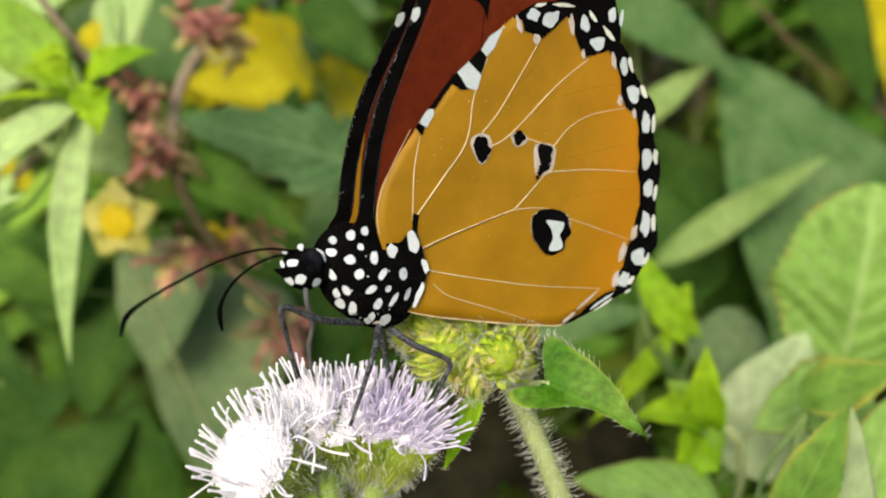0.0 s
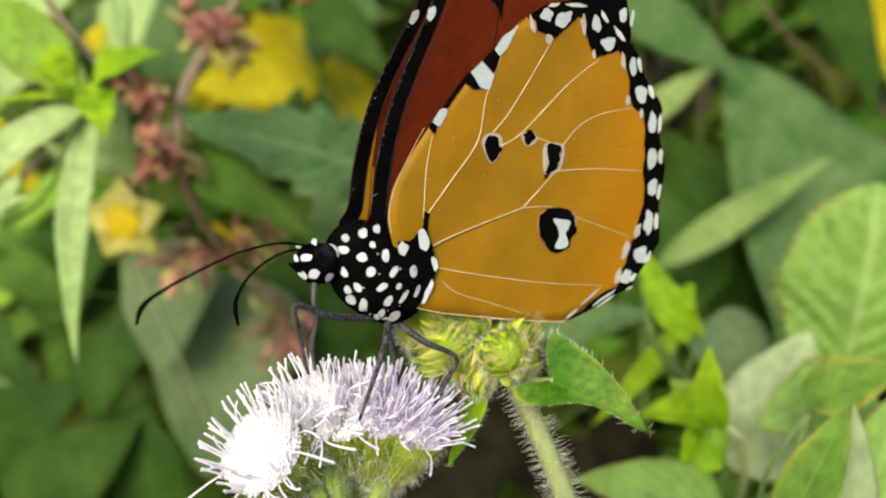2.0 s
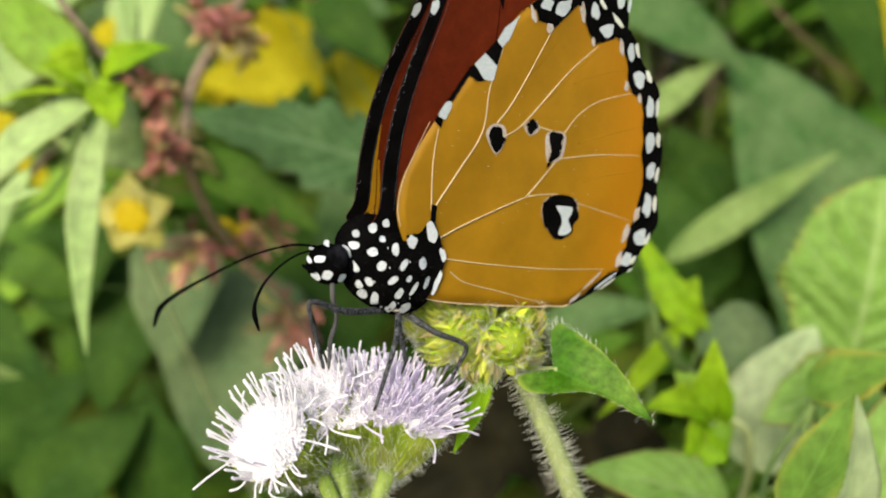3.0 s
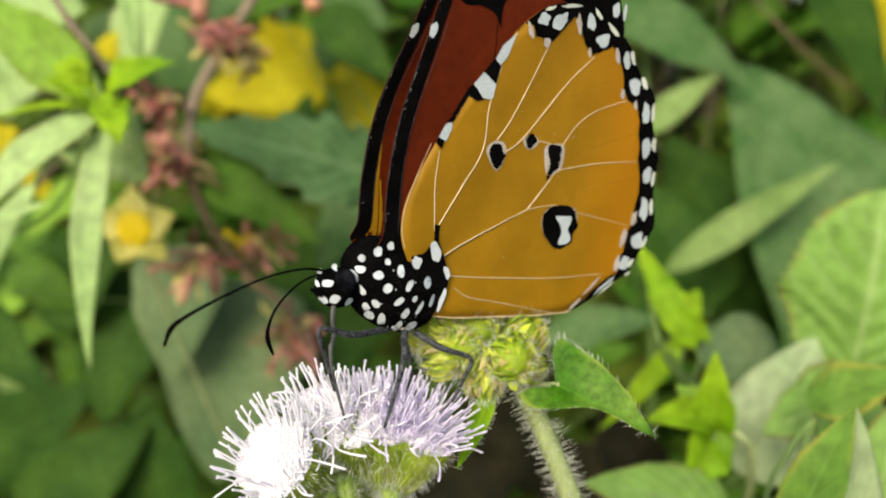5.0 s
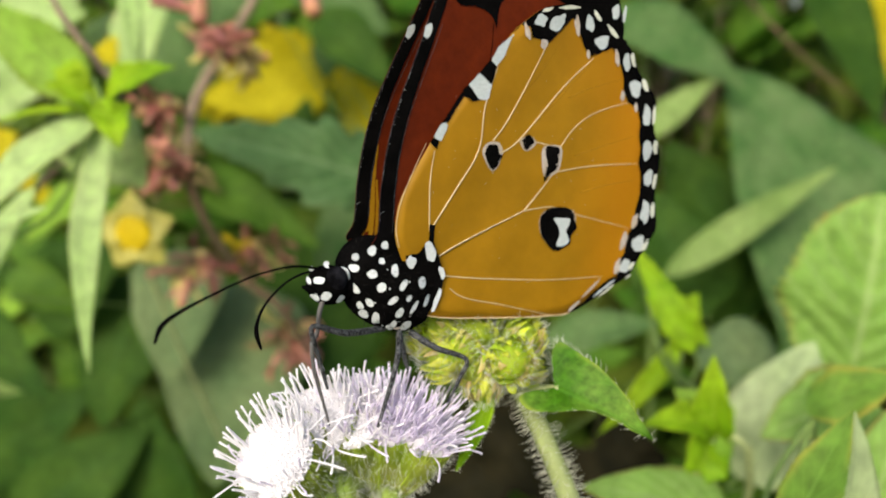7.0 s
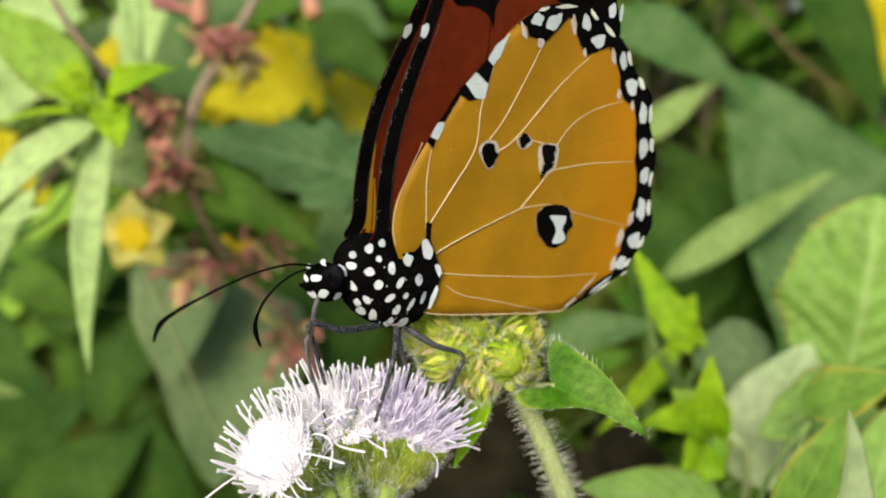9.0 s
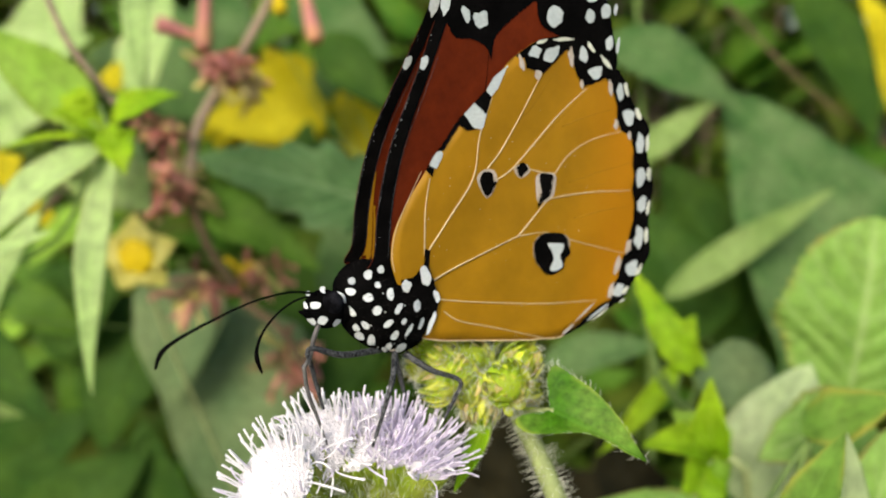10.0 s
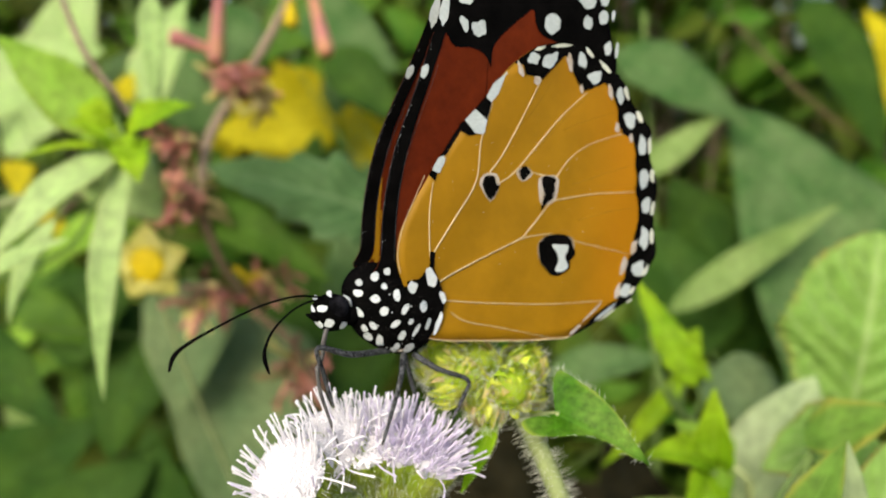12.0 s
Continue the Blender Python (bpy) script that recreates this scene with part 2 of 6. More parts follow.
def spline(points, steps, closed=False):
    """Catmull-Rom through the points, with that many steps between neighbours."""
    pts = [Vector(p) for p in points]
    n, out = len(pts), []
    for i in range(n if closed else n - 1):
        if closed:
            a, b, c, d = (pts[(i + k) % n] for k in (-1, 0, 1, 2))
        else:
            a, b, c, d = pts[max(i - 1, 0)], pts[i], pts[i + 1], pts[min(i + 2, n - 1)]
        for s in range(steps):
            t = s / steps
            out.append(0.5 * ((2 * b) + (c - a) * t + (2 * a - 5 * b + 4 * c - d) * t * t + (3 * b - a - 3 * c + d) * t ** 3))
    if not closed:
        out.append(pts[-1])
    return out


def tube(bm, points, radii, sides=6, steps=4, smooth=True):
    """A round stalk along the points, with a radius at each, closed at both ends."""
    path = spline(points, steps) if smooth else [Vector(p) for p in points]
    count = len(path)
    rings, side = [], None
    for i, p in enumerate(path):
        ahead = (path[min(i + 1, count - 1)] - path[max(i - 1, 0)]).normalized()
        if side is None:
            side = ahead.orthogonal().normalized()
        side = (side - ahead * side.dot(ahead)).normalized()
        up = ahead.cross(side)
        at = i / (count - 1) * (len(radii) - 1)
        k = min(int(at), len(radii) - 2)
        r = radii[k] + (radii[k + 1] - radii[k]) * (at - k)
        rings.append([bm.verts.new(p + (side * math.cos(2 * math.pi * j / sides) + up * math.sin(2 * math.pi * j / sides)) * r) for j in range(sides)])
    for a, b in zip(rings, rings[1:]):
        for j in range(sides):
            bm.faces.new((a[j], a[(j + 1) % sides], b[(j + 1) % sides], b[j]))
    bm.faces.new(rings[0][::-1])
    bm.faces.new(rings[-1])


def blob(bm, center, size, turn=None, segments=14, rings=9, rough=0.0):
    """An ellipsoid with half sizes, turned, with a little unevenness."""
    made = bmesh.ops.create_uvsphere(bm, u_segments=segments, v_segments=rings, radius=1.0)["verts"]
    turn = turn or Matrix.Identity(3)
    for v in made:
        s = 1 + rough * noise.noise(v.co * 2.3 + Vector(center) * 400)
        v.co = Vector(center) + turn @ Vector((v.co.x * size[0], v.co.y * size[1], v.co.z * size[2])) * s


def leaf_blade(bm, base, tip, width, face=(0, -0.5, 1), fold=14.0, droop=0.08, teeth=0, tooth=0.05, shape="lance", twist=0.0,
               along=18, across=4, thick=0.0003, wave=0.03, sweep=0.0, quilt=0.0, uneven=0.1, lobe=0.0):
    """A leaf: two halves that fold along the midrib, an outline with teeth, a droop, and thickness; u along, v across in its UV map."""
    base, tip = Vector(base), Vector(tip)
    axis = tip - base
    length = axis.length
    axis.normalize()
    up = Vector(face)
    up = (up - axis * up.dot(axis)).normalized()
    side = axis.cross(up)
    layer = bm.loops.layers.uv.verify()
    seed = base.x * 311 + base.z * 173
    grids = []
    for under in (0.0, 1.0):
        grid = []
        for i in range(along + 1):
            u = i / along
            if shape == "lance":
                w = (math.sin(math.pi * u ** 0.72) ** 0.9) * (1 - 0.25 * u)
            elif shape == "ovate":
                w = math.sin(math.pi * u ** 0.55) ** 0.75
            elif shape == "heart":
                w = math.sin(math.pi * min(1.0, 0.06 + 0.94 * u) ** 0.42) ** 0.8
            elif shape == "arrow":
                w = (1 - u) ** 0.85 * (1 + 0.35 * math.sin(math.pi * u)) * min(1.0, 0.82 + 1.5 * u)
            else:
                w = math.sin(math.pi * u ** 0.85) ** 0.55 * (1 + 0.05 * math.sin(u * 17))
            w = max(w, 0.02)
            if teeth:
                w *= 1 - tooth + 2 * tooth * ((u * teeth) % 1.0)
            centre = base + axis * (u * length) + up * (4 * droop * length * u * (1 - u)) - up * (under * thick) + side * (4 * sweep * length * u * (1 - u))
            roll = radians(twist * (u - 0.5))
            row = []
            for j in range(-across, across + 1):
                v = j / across
                lift = abs(v) * math.tan(radians(fold)) + wave * math.sin(u * 13 + v * 3 + seed) * abs(v) * 2 + 1.5 * wave * noise.noise(Vector((u * 4, v * 1.5, seed)))
                if quilt:
                    lift += quilt * abs(math.sin(math.pi * (u * 6.5 - abs(v) * 2.6))) * (0.25 + min(1.0, 3 * abs(v)) * (1 - v * v))
                grow = 1 + uneven * noise.noise(Vector((u * 5, 3.0 * math.copysign(1, v), seed)))
                across_way = side * math.cos(roll) + up * math.sin(roll)
                up_way = up * math.cos(roll) - side * math.sin(roll)
                back = axis * (lobe * length * abs(v) ** 1.4 * max(0.0, 1 - u / 0.5) ** 2)
                row.append(bm.verts.new(centre - back + across_way * (v * w * grow * width / 2) + up_way * (lift * w * width / 2)))
            grid.append(row)
        grids.append(grid)

    def quad(verts, uvs):
        f = bm.faces.new(verts)
        for loop, uv in zip(f.loops, uvs):
            loop[layer].uv = uv

    top, low = grids
    n = 2 * across
    for i in range(along):
        for j in range(n):
            uvs = [(i / along, j / n), ((i + 1) / along, j / n), ((i + 1) / along, (j + 1) / n), (i / along, (j + 1) / n)]
            quad((top[i][j], top[i + 1][j], top[i + 1][j + 1], top[i][j + 1]), uvs)
            quad((low[i][j + 1], low[i + 1][j + 1], low[i + 1][j], low[i][j]), uvs[::-1])
    for i in range(along):
        for j, flip in ((0, False), (n, True)):
            q = [top[i][j], low[i][j], low[i + 1][j], top[i + 1][j]]
            uvs = [(i / along, j / n)] * 2 + [((i + 1) / along, j / n)] * 2
            quad(q[::-1] if flip else q, uvs[::-1] if flip else uvs)


def leaf(parent, mat, base, tip, width, label="", **shape):
    bm = bmesh.new()
    leaf_blade(bm, base, tip, width, **shape)
    blade = part("leaf", bm, mat, parent, label)
    # a thin leaf stalk that bends down and back to the nearest stretch of stem
    near = min(STEMS.get(parent.name, ()), key=lambda p: (p - Vector(base)).length, default=None)
    if near is not None and (near - Vector(base)).length > 0.006:
        start = Vector(base)
        along = (Vector(tip) - start).normalized()
        sag = start.lerp(near, 0.5) + Vector((0, 0.25, -0.2)) * (near - start).length
        bm = bmesh.new()
        tube(bm, [start + along * 0.002, start - along * 0.006 + Vector((0, 0.004, 0)), sag, near], [0.0006, 0.0005, 0.0006, 0.0008], 5, 4)
        part("leaf_stalk", bm, PETIOLE, parent)
    return blade


def stalk(parent, points, radii, mat, name="stem", sides=8):
    bm = bmesh.new()
    tube(bm, points, radii, sides)
    if name == "stem":
        STEMS.setdefault(parent.name, []).extend(spline(points, 5))
    return part(name, bm, mat, parent)


# ---- ground ----
bm = bmesh.new()
bmesh.ops.create_grid(bm, x_segments=60, y_segments=60, size=1.0)
for v in bm.verts:
    far = max(abs(v.co.x), abs(v.co.y))
    v.co *= 0.6 + 60 * far ** 6
    v.co.z = 0.006 * noise.noise(v.co * 9) * min(1.0, far * 3)
ground = tagged(part("ground", bm, SOIL, None), "dark mossy soil under the weeds", "ground", kind="structure")


# ---- the visited plant: a cluster of lavender flower heads ----
CLUSTER = (-0.0120, 0.0, 0.4168)
flower_plant = thing("flowering_weed", (CLUSTER[0], CLUSTER[1], 0.0), "hairy green weed with a cluster of pale lavender fluffy flower heads", "flower")
HEADS = []


def moving_part(name, bm, mat, parent, pivot, label=""):
    """A part with its own pivot, to be keyed on its thing."""
    origin = ORIGIN[parent.name]
    mesh_ob = part(name, bm, mat, parent, label)
    shift = Vector(pivot) - origin
    mesh_ob.data.transform(Matrix.Translation(-shift))
    mesh_ob.location = shift
    ORIGIN[mesh_ob.name] = Vector(pivot)
    return mesh_ob


def around(axis):
    """Turns z to the axis."""
    return Vector(axis).normalized().to_track_quat("Z", "Y").to_matrix()


def hairs(bm, spots, length, radius, rng, lean=0.5):
    """Fine spikes at (place, outward way)."""
    for place, way in spots:
        way = (Vector(way).normalized() + lean * Vector((rng.uniform(-1, 1), rng.uniform(-1, 1), rng.uniform(-1, 1))) * 0.6).normalized()
        size = length * rng.uniform(0.5, 1.25)
        bend = Vector((rng.uniform(-1, 1), rng.uniform(-1, 1), rng.uniform(-1, 0.6))) * size * 0.12
        p = Vector(place)
        tube(bm, [p, p + way * size * 0.5 + bend, p + way * size], [radius, radius * 0.7, radius * 0.25], 3, 1, False)


def stalk_spots(points, radii, count, rng):
    path = spline(points, 8)
    out = []
    for _ in range(count):
        s = rng.random() * (len(path) - 2)
        i = int(s)
        p = path[i].lerp(path[i + 1], s - i)
        ahead = (path[i + 1] - path[i]).normalized()
        side = ahead.orthogonal().normalized()
        side.rotate(Matrix.Rotation(rng.random() * 2 * math.pi, 3, ahead))
        at = s / (len(path) - 1) * (len(radii) - 1)
        k = min(int(at), len(radii) - 2)
        out.append((p + side * (radii[k] + (radii[k + 1] - radii[k]) * (at - k)) * 0.95, side))
    return out


def flower_head(center, axis, radius, florets, core, stem_points, seed, long=0.0036, white=False, single=True, fan=0.75, lift=0.0, inside=0.0):
    """Cup of narrow bracts, a packed disc of small florets and the long thread-like lobes that stand out of it."""
    rng = random.Random(seed)
    turn, center = around(axis), Vector(center)
    bm = bmesh.new()
    levels = [(-3.1, 0.20), (-2.4, 0.42), (-1.6, 0.74), (-0.7, 0.98), (-0.1, 1.06), (0.05, 0.98), (0.15, 0.7), (0.2, 0.3)]
    rings = [[bm.verts.new(center + turn @ Vector((math.cos(a) * r * radius, math.sin(a) * r * radius, z * radius)))
              for a in (2 * math.pi * k / 22 for k in range(22))] for z, r in levels]
    for a, b in zip(rings, rings[1:]):
        for k in range(22):
            bm.faces.new((a[k], a[(k + 1) % 22], b[(k + 1) % 22], b[k]))
    bm.faces.new(rings[0][::-1]), bm.faces.new(rings[-1])
    head_ob = moving_part("flower_head", bm, CUP, flower_plant, CLUSTER)
    HEADS.append(head_ob)
    for k in range(36):
        a = 2 * math.pi * (k + rng.uniform(-0.2, 0.2)) / 36
        out = Vector((math.cos(a), math.sin(a), 0))
        top = 0.1 + 0.3 * rng.random()
        pts = [out * (0.36 * radius) + Vector((0, 0, -2.6 * radius)), out * (0.72 * radius) + Vector((0, 0, -1.6 * radius)),
               out * (0.98 * radius) + Vector((0, 0, -0.4 * radius)), out * (1.06 * radius) + Vector((0, 0, top * radius))]
        bm = bmesh.new()
        tube(bm, [center + turn @ p for p in pts], [radius * 0.03, radius * 0.05, radius * 0.048, radius * 0.010], 5, 2)
        part("bract", bm, CUP if k % 4 else BRACT, head_ob)
    # soft cushion under the florets
    bm = bmesh.new()
    blob(bm, center + turn @ Vector((0, 0, radius * 0.1)), (radius * 0.97, radius * 0.97, radius * (0.34 if white else 0.42)), turn, 26, 14, 0.06)
    part("floret_cushion", bm, FLORET_WHITE, head_ob)
    # packed small florets
    bm = bmesh.new()
    for k in range(core):
        r = math.sqrt((k + 0.5) / core)
        a = k * 2.39996 + rng.uniform(-0.35, 0.35)
        r = min(1.0, max(0.0, r + rng.uniform(-0.05, 0.05)))
        dome = 0.16 + (0.24 if white else 0.40) * (1 - r * r)
        p = Vector((math.cos(a) * r * radius * 1.02, math.sin(a) * r * radius * 1.02, dome * radius))
        way = Vector((p.x * 0.8, p.y * 0.8, radius)).normalized()
        size = radius * (rng.uniform(0.026, 0.036) if core > 800 else rng.uniform(0.034, 0.05))
        foot = center + turn @ (p - way * radius * 0.1)
        top = center + turn @ (p + way * radius * (rng.uniform(0.08, 0.16) if white else rng.uniform(0.12, 0.30)))
        tube(bm, [foot, foot.lerp(top, 0.6), top], [size * 0.8, size * 1.0, size * 0.8], 5, 1, False)
    part("disc_floret_mass", bm, FLORET_WHITE if white else FLORET, head_ob, kind="stuff")
    # thread-like lobes, close together and nearly parallel, fanning out towards the rim
    joined = bmesh.new()
    for k in range(florets):
        r = max(0.0, min(1.02, math.sqrt(inside + (1 - inside) * (k + 0.5) / florets) + rng.uniform(-0.06, 0.06)))
        a = k * 2.39996 + rng.uniform(-0.3, 0.3)
        dome = 0.16 + 0.36 * (1 - r * r)
        foot = Vector((math.cos(a) * r * radius, math.sin(a) * r * radius, dome * radius))
        spread = 0.08 + fan * r ** 1.8
        way = Vector((math.cos(a) * spread + rng.uniform(-0.1, 0.1), math.sin(a) * spread + rng.uniform(-0.1, 0.1), 1.0)).normalized()
        way = (way + turn.inverted() @ Vector((-0.3, 0.1, 0.95)) * lift).normalized()
        stray = r > 0.8 and rng.random() < (0.3 if (turn @ foot).y < 0 else 0.1)
        if white and not stray and (turn @ foot).y < -0.25 * radius and rng.random() < 0.65:
            continue
        if stray:
            way = Vector((math.cos(a) * 1.2, math.sin(a) * 1.2, 0.25 + 0.3 * rng.random())).normalized()
        if (turn @ way).z < 0.1 and not stray and rng.random() < 0.72:
            continue
        size = long * rng.uniform(0.8, 1.15)
        curl = Vector((rng.uniform(-1, 1), rng.uniform(-1, 1), rng.uniform(-0.8, 0.2))) * size * (0.5 if stray else rng.choice((0.03, 0.06, 0.1, 0.2)))
        pts = [foot, foot + way * size * 0.4, foot + way * size * 0.75 + curl * 0.45, foot + way * size + curl]
        pts.append(pts[-1] + (pts[-1] - pts[-2]).normalized() * 0.00011)
        bm = bmesh.new() if single else joined
        tube(bm, [center + turn @ p for p in pts], [0.00009, 0.00011, 0.00013, 0.00015, 0.00007], 6, 2)
        if single:
            part("floret_thread", bm, FLORET_WHITE if white and k % 5 or k % 9 == 0 else FLORET, head_ob)
    if single:
        joined.free()
    else:
        part("floret_thread_mass", joined, FLORET, head_ob, kind="stuff")
    # stalk of the head with its hairs
    foot = center - turn @ Vector((0, 0, radius * 2.9))
    pts = [foot] + [Vector(p) for p in stem_points]
    bm = bmesh.new()
    radii = [radius * 0.24, radius * 0.21, radius * 0.20]
    tube(bm, pts, radii, 8)
    part("flower_stalk", bm, FLOWER_STALK, head_ob)
    bm = bmesh.new()
    spots = stalk_spots(pts, radii, 260, rng)
    for _ in range(760):
        a, z = rng.random() * 2 * math.pi, rng.uniform(-2.8, 0.1)
        r = radius * (1.02 - 0.095 * z * z)
        way = turn @ Vector((math.cos(a), math.sin(a), -0.25))
        spots.append((center + turn @ Vector((math.cos(a) * r, math.sin(a) * r, z * radius)), way))
    hairs(bm, spots, 0.0011, 0.000026, rng, 0.7)
    part("fine_hair", bm, HAIR, head_ob, kind="stuff")
    return head_ob


FORK = (-0.0101, -0.0060, 0.4104)
# the first four heads are coloured whiter to stand for full sun
flower_head((-0.0194, -0.0078, 0.4263), (-0.34, -0.64, 0.68), 0.0045, 84, 2200, [(-0.0135, -0.0062, 0.4190), FORK], 3, 0.0038, True, fan=0.7, lift=0.5, inside=0.55)
flower_head((-0.0152, -0.0018, 0.4281), (-0.24, -0.62, 0.74), 0.0043, 84, 1300, [(-0.0123, -0.0035, 0.4197), FORK], 8, 0.0036, True, fan=0.7, lift=0.4, inside=0.6)
flower_head((-0.0173, -0.0046, 0.4272), (-0.34, -0.66, 0.66), 0.0031, 30, 620, [(-0.0127, -0.0040, 0.4197), FORK], 9, 0.0034, True, fan=0.7, lift=0.4, inside=0.6)
flower_head((-0.0114, -0.0010, 0.4275), (-0.10, -0.40, 0.91), 0.0041, 74, 520, [(-0.0119, -0.0031, 0.4192), FORK], 4, 0.0040, True, fan=0.5, inside=0.3)
flower_head((-0.0073, 0.0004, 0.4267), (0.10, -0.22, 0.97), 0.0042, 104, 330, [(-0.0072, -0.0024, 0.4180), FORK], 5, 0.0043, fan=0.6)
flower_head((-0.0028, 0.0005, 0.4251), (0.40, -0.18, 0.88), 0.0040, 96, 300, [(-0.0067, -0.0021, 0.4179), FORK], 6, 0.0041, fan=0.85)
flower_head((-0.0110, 0.0068, 0.4231), (-0.05, 0.10, 0.99), 0.0044, 90, 260, [(-0.0075, -0.0007, 0.4165), FORK], 7, 0.0046, single=False)
rng = random.Random(12)
pts = [FORK, (-0.0100, 0.006, 0.33), (-0.004, 0.018, 0.17), (CLUSTER[0], CLUSTER[1], -0.004)]
stalk(flower_plant, pts, [0.0013, 0.0018, 0.0025, 0.003], STALK)

# ---- the hairy bud stalk beside it ----
bud_plant = thing("budding_weed", (0.045, 0.032, 0.0), "hairy green weed with clustered closed buds and a folded leaf", "weed")
pts = [(0.0092, 0.0082, 0.4305), (0.0123, 0.0067, 0.4246), (0.0150, 0.0055, 0.4185), (0.0176, 0.0048, 0.4120), (0.0219, 0.0037, 0.4001), (0.0283, 0.0027, 0.3808), (0.042, 0.030, 0.20), (0.045, 0.032, -0.004)]
radii = [0.0013, 0.00135, 0.0014, 0.0015, 0.0016, 0.0017, 0.002, 0.003]
bud_stem = stalk(bud_plant, pts, radii, STALK, sides=12)
bm = bmesh.new()
hairs(bm, stalk_spots(pts[:5], [0.0013, 0.00135, 0.0014, 0.0015, 0.0016], 560, rng), 0.0019, 0.000034, rng, 0.5)
part("fine_hair", bm, HAIR, bud_stem, kind="stuff")


def bud(center, axis, radius, seed):
    """A closed bud: overlapping pointed bracts round a core, bristling with hairs."""
    rng = random.Random(seed)
    center, turn = Vector(center), around(axis)
    bm = bmesh.new()
    blob(bm, center - turn @ Vector((0, 0, radius * 0.15)), (radius * 0.80, radius * 0.80, radius * 0.72), turn, 18, 11, 0.08)
    core = part("bud", bm, BRACT, bud_plant)
    for ring, (count, low, mid, top, high) in enumerate(((13, 0.62, 1.0, 0.92, 0.62), (10, 0.55, 0.9, 0.62, 0.86), (6, 0.35, 0.55, 0.34, 0.92))):
        for k in range(count):
            a = 2 * math.pi * (k + 0.5 * ring + rng.uniform(-0.22, 0.22)) / count
            out = Vector((math.cos(a), math.sin(a), 0)) * radius
            up = Vector((0, 0, radius))
            flare = rng.uniform(0.85, 1.2) * (1.15 if rng.random() < 0.25 else 1.0)
            foot, tip = out * low - up * 0.55, out * top * flare + up * high * rng.uniform(0.85, 1.1)
            bm = bmesh.new()
            leaf_blade(bm, center + turn @ foot, center + turn @ tip, radius * rng.uniform(0.46, 0.66), face=turn @ (out + up * 0.25), fold=-14,
                       droop=0.24 - 0.04 * ring, along=7, across=2, thick=0.00012, twist=rng.uniform(-16, 16), sweep=rng.uniform(-0.06, 0.06))
            part("bract", bm, rng.choice((BRACT, BRACT_TIP, BRACT_TIP, BRACT_TIP, BRACT_TAN)), core)
    bm = bmesh.new()
    spots = []
    for _ in range(560):
        way = Vector((rng.gauss(0, 1), rng.gauss(0, 1), rng.gauss(0.0, 0.9))).normalized()
        spots.append((center + turn @ (way * radius * 0.98), turn @ way))
    hairs(bm, spots, 0.0011, 0.000021, rng, 0.8)
    part("fine_hair", bm, HAIR, core, kind="stuff")


bud((0.0084, 0.0028, 0.4345), (0.1, -0.95, 0.25), 0.0031, 21)
bud((0.0035, 0.0060, 0.4369), (-0.1, -0.75, 0.6), 0.0033, 22)
bud((-0.0006, 0.0070, 0.4373), (-0.55, -0.55, 0.6), 0.0032, 23)
bud((-0.0003, 0.0050, 0.4340), (-0.9, -0.4, 0.0), 0.0030, 24)
bud((0.0038, 0.0048, 0.4328), (-0.25, -0.85, -0.3), 0.0030, 25)
bud((0.0104, 0.0085, 0.4355), (0.5, -0.45, 0.7), 0.0033, 26)
bud((0.0063, 0.0100, 0.4335), (0.1, 0.2, 0.9), 0.0036, 27)
bud((-0.0024, 0.0088, 0.4349), (-0.8, -0.35, 0.4), 0.0027, 28)
bud((0.0020, 0.0040, 0.4354), (-0.3, -0.9, 0.15), 0.0026, 29)
bud((0.0051, 0.0056, 0.4298), (0.0, -0.6, -0.75), 0.0025, 30)
bud((0.0113, 0.0090, 0.4312), (0.85, -0.2, 0.2), 0.0028, 31)


